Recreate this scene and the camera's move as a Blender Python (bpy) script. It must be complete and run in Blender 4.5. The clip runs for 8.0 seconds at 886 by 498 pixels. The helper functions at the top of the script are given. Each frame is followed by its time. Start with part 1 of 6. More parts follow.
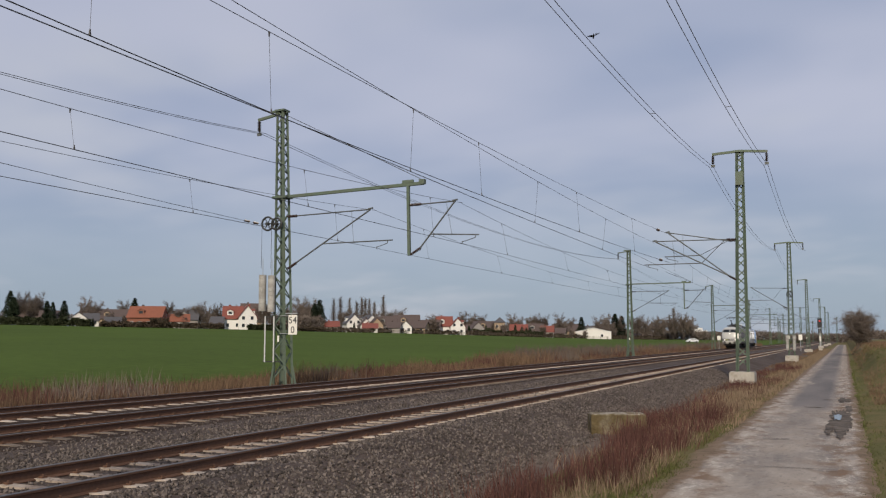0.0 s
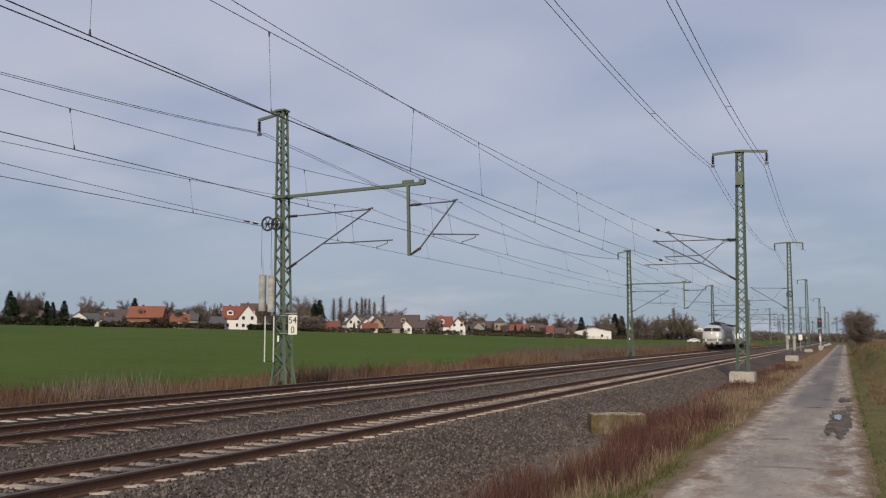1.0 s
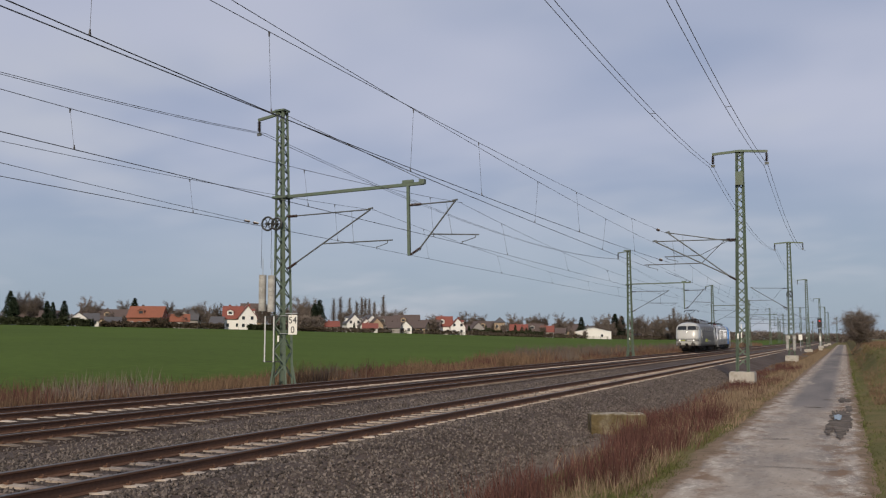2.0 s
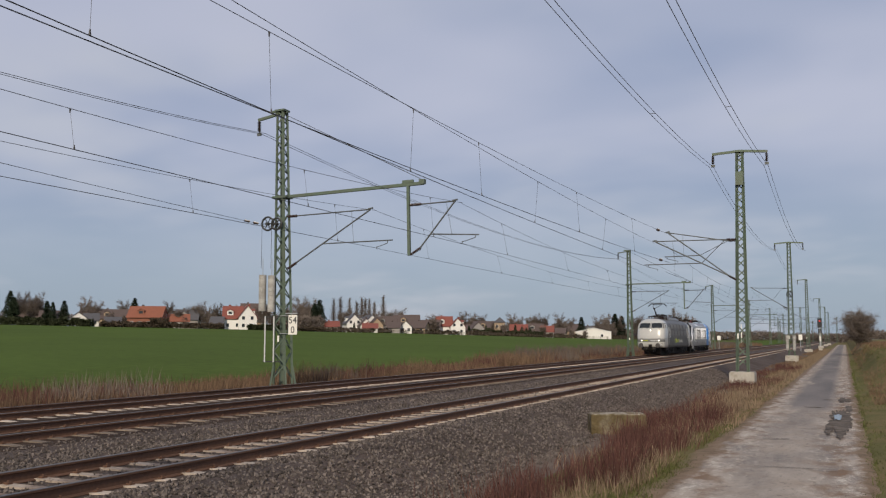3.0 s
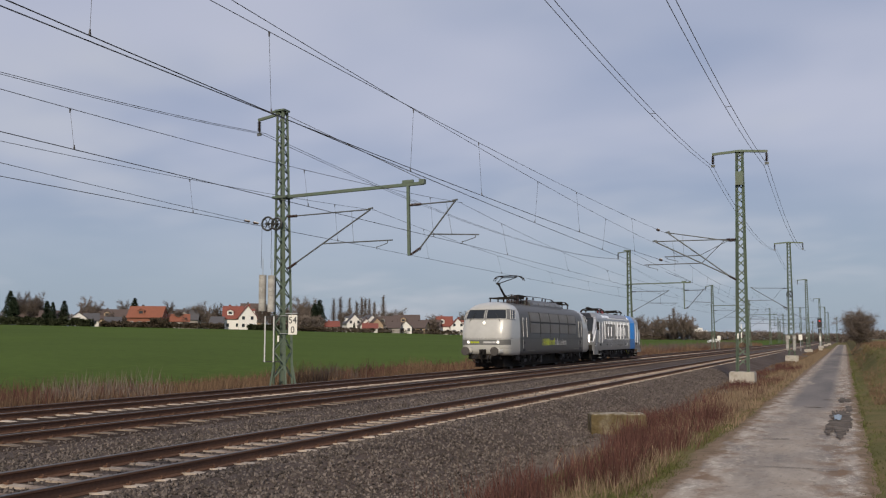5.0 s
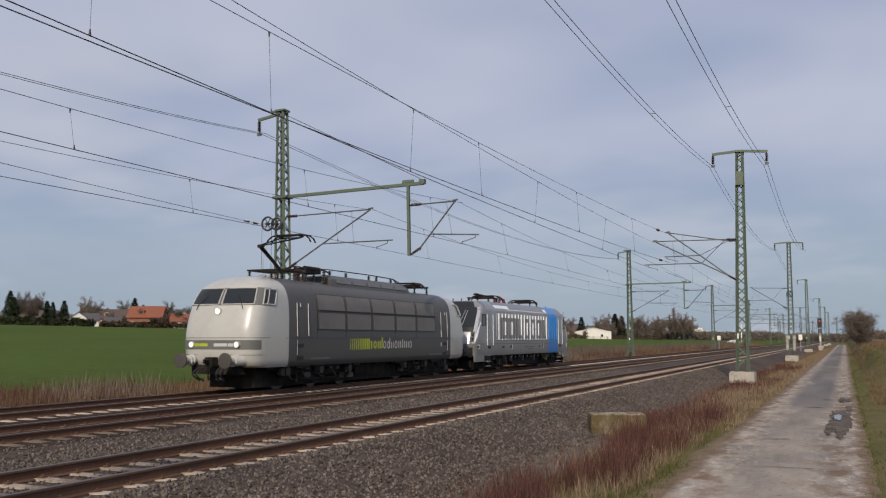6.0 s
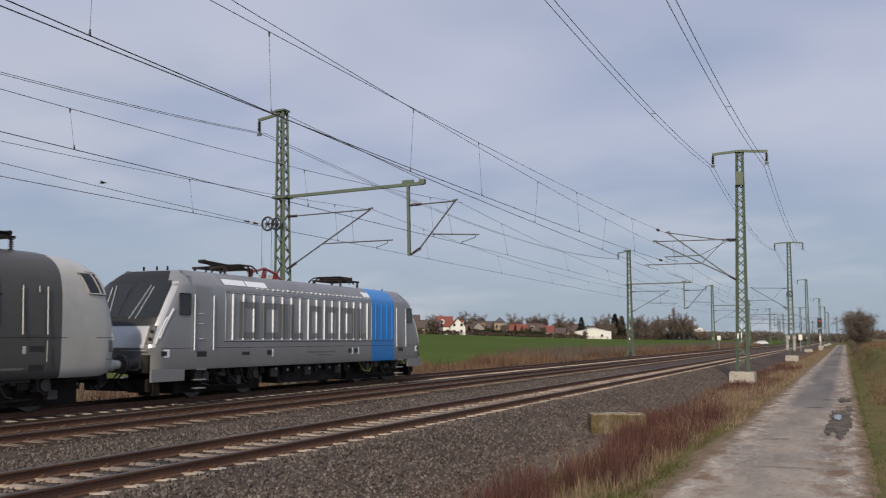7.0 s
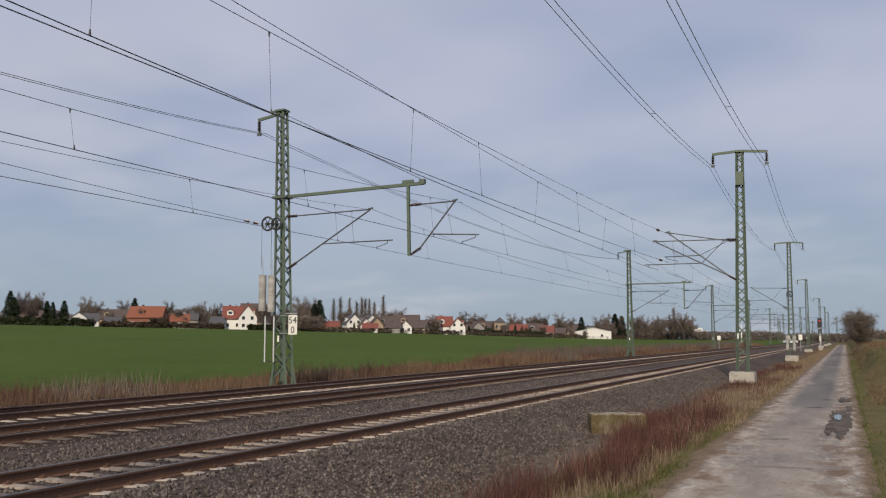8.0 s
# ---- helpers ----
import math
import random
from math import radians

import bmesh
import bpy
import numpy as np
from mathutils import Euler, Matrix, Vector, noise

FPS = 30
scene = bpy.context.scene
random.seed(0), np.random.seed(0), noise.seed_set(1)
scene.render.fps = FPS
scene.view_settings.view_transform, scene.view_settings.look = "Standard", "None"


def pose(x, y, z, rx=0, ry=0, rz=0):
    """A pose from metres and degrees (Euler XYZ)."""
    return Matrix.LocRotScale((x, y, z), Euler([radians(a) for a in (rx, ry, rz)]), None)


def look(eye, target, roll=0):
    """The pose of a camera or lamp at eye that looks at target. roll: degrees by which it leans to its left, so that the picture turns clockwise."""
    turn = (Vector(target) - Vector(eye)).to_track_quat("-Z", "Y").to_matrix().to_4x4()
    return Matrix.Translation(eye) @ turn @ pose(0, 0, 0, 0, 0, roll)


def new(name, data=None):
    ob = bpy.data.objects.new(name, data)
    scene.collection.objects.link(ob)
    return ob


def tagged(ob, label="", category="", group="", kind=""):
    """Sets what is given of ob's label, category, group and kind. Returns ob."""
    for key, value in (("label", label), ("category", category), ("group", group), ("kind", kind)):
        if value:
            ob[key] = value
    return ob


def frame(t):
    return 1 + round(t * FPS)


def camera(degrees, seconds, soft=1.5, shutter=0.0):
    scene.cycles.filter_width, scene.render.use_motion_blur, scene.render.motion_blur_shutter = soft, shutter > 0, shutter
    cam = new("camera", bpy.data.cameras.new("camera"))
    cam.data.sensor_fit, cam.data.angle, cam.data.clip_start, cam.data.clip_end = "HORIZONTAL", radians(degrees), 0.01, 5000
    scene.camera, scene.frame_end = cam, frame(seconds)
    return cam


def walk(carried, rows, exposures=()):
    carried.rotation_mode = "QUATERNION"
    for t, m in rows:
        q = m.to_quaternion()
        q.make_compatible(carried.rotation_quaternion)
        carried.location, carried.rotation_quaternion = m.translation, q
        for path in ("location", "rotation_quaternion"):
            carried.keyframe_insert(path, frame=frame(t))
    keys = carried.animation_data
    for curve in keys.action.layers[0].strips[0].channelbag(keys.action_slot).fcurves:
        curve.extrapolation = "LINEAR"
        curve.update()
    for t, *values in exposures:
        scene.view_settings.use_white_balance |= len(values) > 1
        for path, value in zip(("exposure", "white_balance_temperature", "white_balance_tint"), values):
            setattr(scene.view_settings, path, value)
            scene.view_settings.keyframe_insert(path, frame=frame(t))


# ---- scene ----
cam = camera(50.83, 8.0, soft=1.2, shutter=0.04)

walk(cam, [(0.0, look((0, 0, 1.75), (-0.3943 * 100, 0.9190 * 100, 1.75 + 9.63))),
           (8.0, look((0, 0, 1.75), (-0.3943 * 100, 0.9190 * 100, 1.75 + 9.63)))],
     exposures=[(0.0, -0.02, 6500, 10), (5.5, -0.02, 6500, 10), (6.5, 0.05, 6500, 10), (7.0, 0.06, 6500, 10), (7.5, 0.04, 6500, 10), (8.0, 0.0, 6500, 10)])

# ---- world and sun ----
SUN_TO = Vector((0.22, -1.0, 0.62)).normalized()


def make_world():
    w = bpy.data.worlds.new("sky")
    w.use_nodes = True
    nt = w.node_tree
    nt.nodes.clear()
    out = nt.nodes.new("ShaderNodeOutputWorld")
    bg = nt.nodes.new("ShaderNodeBackground")
    sky = nt.nodes.new("ShaderNodeTexSky")
    sky.sky_type, sky.sun_disc = "NISHITA", False
    sky.sun_elevation = math.asin(SUN_TO.z)
    sky.sun_rotation = math.atan2(SUN_TO.x, SUN_TO.y)
    sky.air_density, sky.dust_density, sky.ozone_density = 1.0, 1.2, 1.0
    co = nt.nodes.new("ShaderNodeTexCoord")
    sep = nt.nodes.new("ShaderNodeSeparateXYZ")
    nt.links.new(co.outputs["Generated"], sep.inputs[0])
    # cloud layer: the ray meets a flat sheet overhead, so clouds shrink towards the horizon
    add = nt.nodes.new("ShaderNodeMath")
    add.operation = "ADD"
    add.inputs[1].default_value = 0.22
    absn = nt.nodes.new("ShaderNodeMath")
    absn.operation = "ABSOLUTE"
    nt.links.new(sep.outputs[2], absn.inputs[0])
    nt.links.new(absn.outputs[0], add.inputs[0])
    div = nt.nodes.new("ShaderNodeVectorMath")
    div.operation = "DIVIDE"
    comb = nt.nodes.new("ShaderNodeCombineXYZ")
    for i in range(3):
        nt.links.new(add.outputs[0], comb.inputs[i])
    nt.links.new(co.outputs["Generated"], div.inputs[0])
    nt.links.new(comb.outputs[0], div.inputs[1])
    def cloud(scale, seed, detail, lo, hi):
        mp = nt.nodes.new("ShaderNodeMapping")
        mp.inputs["Location"].default_value = (seed, seed * 0.7, 0)
        mp.inputs["Rotation"].default_value = (0, 0, radians(20))
        mp.inputs["Scale"].default_value = (scale * 0.8, scale, scale)
        nt.links.new(div.outputs[0], mp.inputs[0])
        n = nt.nodes.new("ShaderNodeTexNoise")
        n.inputs["Scale"].default_value = 1.0
        n.inputs["Detail"].default_value = detail
        n.inputs["Roughness"].default_value = 0.5
        n.inputs["Distortion"].default_value = 0.15
        nt.links.new(mp.outputs[0], n.inputs["Vector"])
        r = nt.nodes.new("ShaderNodeMapRange")
        r.interpolation_type = "SMOOTHSTEP"
        r.inputs["From Min"].default_value = lo
        r.inputs["From Max"].default_value = hi
        nt.links.new(n.outputs["Fac"], r.inputs["Value"])
        return r.outputs["Result"]
    dark = cloud(1.3, 3.1, 3.0, 0.3, 0.72)
    tone = nt.nodes.new("ShaderNodeMixRGB")
    tone.inputs["Color1"].default_value = (0.325, 0.38, 0.53, 1)
    tone.inputs["Color2"].default_value = (0.512, 0.532, 0.65, 1)
    nt.links.new(dark, tone.inputs["Fac"])
    # bluish gap of thinner cloud low over the horizon
    gap = nt.nodes.new("ShaderNodeMapRange")
    gap.interpolation_type = "SMOOTHSTEP"
    gap.inputs["From Min"].default_value = 0.22
    gap.inputs["From Max"].default_value = 0.0
    nt.links.new(sep.outputs[2], gap.inputs["Value"])
    low = nt.nodes.new("ShaderNodeMixRGB")
    low.inputs["Color2"].default_value = (0.315, 0.39, 0.488, 1)
    nt.links.new(gap.outputs["Result"], low.inputs["Fac"])
    nt.links.new(tone.outputs[0], low.inputs["Color1"])
    white = cloud(1.7, 8.2, 3.5, 0.5, 0.85)
    wmix = nt.nodes.new("ShaderNodeMixRGB")
    wmix.inputs["Color2"].default_value = (0.52, 0.54, 0.62, 1)
    nt.links.new(white, wmix.inputs["Fac"])
    nt.links.new(low.outputs[0], wmix.inputs["Color1"])
    scale = nt.nodes.new("ShaderNodeVectorMath")
    scale.operation = "SCALE"
    scale.inputs["Scale"].default_value = 10.0
    nt.links.new(wmix.outputs[0], scale.inputs[0])
    mix = nt.nodes.new("ShaderNodeMixRGB")
    mix.inputs["Fac"].default_value = 0.9
    nt.links.new(sky.outputs[0], mix.inputs["Color1"])
    nt.links.new(scale.outputs[0], mix.inputs["Color2"])
    bg.inputs["Strength"].default_value = 0.1
    nt.links.new(mix.outputs[0], bg.inputs["Color"])
    nt.links.new(bg.outputs[0], out.inputs["Surface"])
    scene.world = w


make_world()
sun = new("sun", bpy.data.lights.new("sun", "SUN"))
sun.data.energy, sun.data.angle, sun.data.color = 3.3, radians(2.0), (1.0, 0.87, 0.70)
sun.matrix_world = look((0, 0, 50), Vector((0, 0, 50)) - SUN_TO)


# ---- materials ----
def material(name, col, rough=0.7, metal=0.0, vary=0.18, grain=30.0, blot=1.5, bump=0.15, dist=0.01,
             dirt=None, dirt_amt=0.0, dirt_scale=0.8, each=0.0, coat=0.0, spec=0.5, stretch=(1, 1, 1), island=0.0):
    """Painted, stony or earthy surface: fine grain and broad blotches over a base colour, with relief."""
    m = bpy.data.materials.new(name)
    m.use_nodes = True
    nt = m.node_tree
    b = nt.nodes["Principled BSDF"]
    co = nt.nodes.new("ShaderNodeTexCoord")
    mp = nt.nodes.new("ShaderNodeMapping")
    mp.inputs["Scale"].default_value = stretch
    nt.links.new(co.outputs["Object"], mp.inputs[0])
    fine = nt.nodes.new("ShaderNodeTexNoise")
    fine.inputs["Scale"].default_value, fine.inputs["Detail"].default_value = grain, 4
    broad = nt.nodes.new("ShaderNodeTexNoise")
    broad.inputs["Scale"].default_value, broad.inputs["Detail"].default_value = blot, 5
    for n in (fine, broad):
        nt.links.new(mp.outputs[0], n.inputs["Vector"])
    both = nt.nodes.new("ShaderNodeMath")
    both.operation = "ADD"
    nt.links.new(fine.outputs["Fac"], both.inputs[0])
    nt.links.new(broad.outputs["Fac"], both.inputs[1])
    val = nt.nodes.new("ShaderNodeMapRange")
    val.inputs["From Min"].default_value, val.inputs["From Max"].default_value = 0.6, 1.4
    val.inputs["To Min"].default_value, val.inputs["To Max"].default_value = 1 - vary, 1 + vary
    nt.links.new(both.outputs[0], val.inputs["Value"])
    last = val.outputs["Result"]
    if each or island:
        if each:
            info = nt.nodes.new("ShaderNodeObjectInfo")
        else:
            info = nt.nodes.new("ShaderNodeNewGeometry")
        rr = nt.nodes.new("ShaderNodeMapRange")
        rr.inputs["To Min"].default_value, rr.inputs["To Max"].default_value = 1 - (each or island), 1 + (each or island)
        nt.links.new(info.outputs["Random" if each else "Random Per Island"], rr.inputs["Value"])
        mu = nt.nodes.new("ShaderNodeMath")
        mu.operation = "MULTIPLY"
        nt.links.new(last, mu.inputs[0])
        nt.links.new(rr.outputs["Result"], mu.inputs[1])
        last = mu.outputs[0]
    base = nt.nodes.new("ShaderNodeVectorMath")
    base.operation = "SCALE"
    base.inputs[0].default_value = col
    nt.links.new(last, base.inputs["Scale"])
    colour = base.outputs[0]
    if dirt:
        dn = nt.nodes.new("ShaderNodeTexNoise")
        dn.inputs["Scale"].default_value, dn.inputs["Detail"].default_value = dirt_scale, 6
        nt.links.new(mp.outputs[0], dn.inputs["Vector"])
        dr = nt.nodes.new("ShaderNodeMapRange")
        dr.inputs["From Min"].default_value, dr.inputs["From Max"].default_value = 0.42, 0.68
        dr.inputs["To Max"].default_value = dirt_amt
        nt.links.new(dn.outputs["Fac"], dr.inputs["Value"])
        dm = nt.nodes.new("ShaderNodeMixRGB")
        dm.inputs["Color2"].default_value = (*dirt, 1)
        nt.links.new(dr.outputs["Result"], dm.inputs["Fac"])
        nt.links.new(colour, dm.inputs["Color1"])
        colour = dm.outputs[0]
    nt.links.new(colour, b.inputs["Base Color"])
    b.inputs["Roughness"].default_value = rough
    b.inputs["Metallic"].default_value = metal
    b.inputs["Coat Weight"].default_value = coat
    b.inputs["Specular IOR Level"].default_value = spec
    if bump:
        bp = nt.nodes.new("ShaderNodeBump")
        bp.inputs["Strength"].default_value, bp.inputs["Distance"].default_value = bump, dist
        nt.links.new(fine.outputs["Fac"], bp.inputs["Height"])
        nt.links.new(bp.outputs[0], b.inputs["Normal"])
    return m


def glowing(name, col, strength):
    m = bpy.data.materials.new(name)
    m.use_nodes = True
    b = m.node_tree.nodes["Principled BSDF"]
    b.inputs["Base Color"].default_value = (*col, 1)
    b.inputs["Emission Color"].default_value = (*col, 1)
    b.inputs["Emission Strength"].default_value = strength
    return m


def glass(name, col, rough=0.05):
    m = bpy.data.materials.new(name)
    m.use_nodes = True
    b = m.node_tree.nodes["Principled BSDF"]
    b.inputs["Base Color"].default_value = (*col, 1)
    b.inputs["Roughness"].default_value = rough
    b.inputs["Specular IOR Level"].default_value = 0.45
    return m


BALLAST = material("ballast_stone", (0.088, 0.068, 0.058), 0.9, vary=0.45, grain=16, blot=0.6, bump=0.9, dist=0.05,
                   dirt=(0.052, 0.036, 0.028), dirt_amt=0.6, dirt_scale=0.35, spec=0.15)
GRIMY = material("brake_dust_ballast", (0.050, 0.034, 0.025), 0.9, vary=0.45, grain=16, blot=0.6, bump=0.9, dist=0.05, dirt=(0.034, 0.023, 0.018), dirt_amt=0.7, dirt_scale=0.4, spec=0.1)
STONE = material("loose_stone", (0.108, 0.090, 0.079), 0.9, vary=0.3, spec=0.2, island=0.65, grain=40, bump=0.3)
CONCRETE = material("weathered_concrete", (0.40, 0.37, 0.32), 0.9, vary=0.2, grain=25, bump=0.3,
                    dirt=(0.17, 0.14, 0.10), dirt_amt=0.6, dirt_scale=2.5)
SLEEPER = material("sleeper_concrete", (0.40, 0.34, 0.28), 0.9, vary=0.25, grain=20, bump=0.3, each=0.25, spec=0.2,
                   dirt=(0.13, 0.085, 0.06), dirt_amt=0.85, dirt_scale=2.0)
OILY = material("grimy_sleeper_concrete", (0.17, 0.135, 0.105), 0.9, vary=0.3, grain=20, bump=0.3, each=0.25, spec=0.2, dirt=(0.07, 0.05, 0.036), dirt_amt=0.85, dirt_scale=2.0)
RUST = material("rusty_rail_steel", (0.105, 0.052, 0.030), 0.85, 0.0, vary=0.3, grain=20, bump=0.3)
RAILTOP = material("worn_rail_head", (0.13, 0.115, 0.105), 0.5, 0.6, vary=0.1, grain=10, bump=0.0)
SOIL = material("bare_grey_soil", (0.135, 0.108, 0.088), 0.95, vary=0.3, grain=14, blot=0.8, bump=0.7, dist=0.03, dirt=(0.085, 0.064, 0.05), dirt_amt=0.8, dirt_scale=0.9, spec=0.05)
FIELD = material("young_wheat_field", (0.066, 0.098, 0.022), 0.95, vary=0.24, grain=1.2, blot=0.035, bump=0.4, dist=0.05, spec=0.03)
VERGE = material("verge_grass", (0.115, 0.108, 0.045), 0.95, spec=0.05, vary=0.3, grain=9, blot=0.5, bump=0.8, dist=0.05,
                 dirt=(0.16, 0.11, 0.06), dirt_amt=0.8, dirt_scale=0.5)


def lane_material():
    """Old tarmac: grey wheel-worn middle, pale sandy scraped patches, brown crumbling edges and fine cross cracks."""
    m = bpy.data.materials.new("old_tarmac_lane")
    m.use_nodes = True
    nt = m.node_tree
    b = nt.nodes["Principled BSDF"]
    co = nt.nodes.new("ShaderNodeTexCoord")

    def noise_of(scale, detail, stretch, lo, hi, rough=0.6):
        mp = nt.nodes.new("ShaderNodeMapping")
        mp.inputs["Scale"].default_value = stretch
        nt.links.new(co.outputs["Object"], mp.inputs[0])
        n = nt.nodes.new("ShaderNodeTexNoise")
        n.inputs["Scale"].default_value, n.inputs["Detail"].default_value, n.inputs["Roughness"].default_value = scale, detail, rough
        nt.links.new(mp.outputs[0], n.inputs["Vector"])
        r = nt.nodes.new("ShaderNodeMapRange")
        r.inputs["From Min"].default_value, r.inputs["From Max"].default_value = lo, hi
        nt.links.new(n.outputs["Fac"], r.inputs["Value"])
        return r.outputs["Result"]

    def mix(fac, a, c):
        n = nt.nodes.new("ShaderNodeMixRGB")
        nt.links.new(fac, n.inputs["Fac"])
        for k, v in (("Color1", a), ("Color2", c)):
            if isinstance(v, tuple):
                n.inputs[k].default_value = (*v, 1)
            else:
                nt.links.new(v, n.inputs[k])
        return n.outputs[0]
    sep = nt.nodes.new("ShaderNodeSeparateXYZ")
    nt.links.new(co.outputs["Object"], sep.inputs[0])
    off = nt.nodes.new("ShaderNodeMath")
    off.operation = "ADD"
    off.inputs[1].default_value = 1.3
    nt.links.new(sep.outputs[0], off.inputs[0])
    dist = nt.nodes.new("ShaderNodeMath")
    dist.operation = "ABSOLUTE"
    nt.links.new(off.outputs[0], dist.inputs[0])
    worn = nt.nodes.new("ShaderNodeMapRange")
    worn.inputs["From Min"].default_value, worn.inputs["From Max"].default_value = 0.35, 1.15
    worn.inputs["To Min"].default_value, worn.inputs["To Max"].default_value = 0.18, 1.0
    nt.links.new(dist.outputs[0], worn.inputs["Value"])

    def times(a, c):
        n = nt.nodes.new("ShaderNodeMath")
        n.operation = "MULTIPLY"
        nt.links.new(a, n.inputs[0])
        nt.links.new(c, n.inputs[1])
        return n.outputs[0]
    edge = worn.outputs["Result"]
    base = mix(noise_of(0.5, 6, (1.6, .45, 1), .38, .62), (0.205, 0.182, 0.165), (0.33, 0.287, 0.243))
    pale = mix(times(noise_of(1.3, 8, (1.1, .25, 1), .45, .58, .72), edge), base, (0.37, 0.32, 0.27))
    fine = mix(times(noise_of(5.0, 7, (1.0, .35, 1), .50, .62, .8), edge), pale, (0.50, 0.45, 0.385))
    brown = mix(times(noise_of(1.6, 7, (1.1, .6, 1), .47, .62, .65), edge), fine, (0.185, 0.125, 0.085))
    speck = mix(noise_of(8.0, 7, (1, .45, 1), .54, .72, .8), brown, (0.125, 0.11, 0.10))
    # beyond the old repair joint the tarmac keeps its darker, smoother skin between pale scuffed edges
    joint = nt.nodes.new("ShaderNodeMapRange")
    joint.inputs["From Min"].default_value, joint.inputs["From Max"].default_value = 34.5, 37.5
    nt.links.new(sep.outputs[1], joint.inputs["Value"])
    core = nt.nodes.new("ShaderNodeMapRange")
    core.inputs["From Min"].default_value, core.inputs["From Max"].default_value = 0.95, 0.55
    nt.links.new(dist.outputs[0], core.inputs["Value"])
    skin = mix(noise_of(0.35, 6, (1.5, .3, 1), .35, .65), (0.135, 0.125, 0.122), (0.20, 0.18, 0.168))
    speck = mix(times(times(joint.outputs["Result"], core.outputs["Result"]), noise_of(1.1, 5, (1, .15, 1), .30, .42)), speck, skin)
    # ragged edges: tarmac gives way to bare soil, then to turf
    def calc(op, a, c):
        n = nt.nodes.new("ShaderNodeMath")
        n.operation = op
        for k, v in enumerate((a, c)):
            if isinstance(v, (int, float)):
                n.inputs[k].default_value = v
            else:
                nt.links.new(v, n.inputs[k])
        return n.outputs[0]

    def ramp(v, lo, hi):
        n = nt.nodes.new("ShaderNodeMapRange")
        n.inputs["From Min"].default_value, n.inputs["From Max"].default_value = lo, hi
        nt.links.new(v, n.inputs["Value"])
        return n.outputs["Result"]
    flare = calc("MULTIPLY", calc("POWER", calc("MAXIMUM", calc("SUBTRACT", 1.0, calc("DIVIDE", sep.outputs[1], 26.0)), 0.0), 1.5), 0.35)
    inside = calc("MINIMUM", calc("ADD", calc("ADD", sep.outputs[0], 2.62), flare), calc("SUBTRACT", 0.16, sep.outputs[0]))
    rag = calc("ADD", calc("MULTIPLY", noise_of(0.9, 7, (1, .8, 1), 0.0, 1.0, .7), 1.0), calc("MULTIPLY", noise_of(5.0, 5, (1, .6, 1), 0.0, 1.0, .7), 0.35))
    reach = calc("ADD", inside, calc("SUBTRACT", rag, 0.675))
    soil = mix(noise_of(3.0, 6, (1, .7, 1), .4, .65), (0.205, 0.148, 0.103), (0.13, 0.095, 0.062))
    turf = mix(noise_of(2.0, 6, (1, .6, 1), .4, .62), (0.115, 0.108, 0.045), (0.15, 0.11, 0.062))
    ground = mix(ramp(reach, -0.62, -0.30), turf, soil)
    speck = mix(ramp(reach, -0.10, 0.10), ground, speck)
    nt.links.new(speck, b.inputs["Base Color"])
    b.inputs["Roughness"].default_value = 0.85
    b.inputs["Specular IOR Level"].default_value = 0.08
    bp = nt.nodes.new("ShaderNodeBump")
    bp.inputs["Strength"].default_value, bp.inputs["Distance"].default_value = 0.5, 0.02
    nt.links.new(noise_of(22.0, 6, (1, 1, 1), .2, .8), bp.inputs["Height"])
    nt.links.new(bp.outputs[0], b.inputs["Normal"])
    return m


ROADMAT = lane_material()
MASTGREEN = material("green_mast_paint", (0.105, 0.145, 0.105), 0.6, 0.2, vary=0.25, grain=12, bump=0.1,
                     dirt=(0.09, 0.075, 0.055), dirt_amt=0.4, dirt_scale=1.5)
WIREMAT = material("oxidised_copper_wire", (0.07, 0.07, 0.075), 0.6, 0.5, vary=0.1, bump=0)
INSUL = material("brown_porcelain", (0.04, 0.025, 0.022), 0.25, vary=0.1, bump=0)
PALEGALV = material("pale_weathered_zinc", (0.60, 0.60, 0.59), 0.6, 0.1, vary=0.12, grain=15, bump=0.05)
GALV = material("galvanised_steel", (0.42, 0.43, 0.43), 0.5, 0.7, vary=0.15, grain=15, bump=0.05)
WHITE = material("white_enamel", (0.75, 0.73, 0.66), 0.5, vary=0.06, bump=0.0)
BLACK = material("black_paint", (0.012, 0.012, 0.013), 0.5, vary=0.2, bump=0.05)


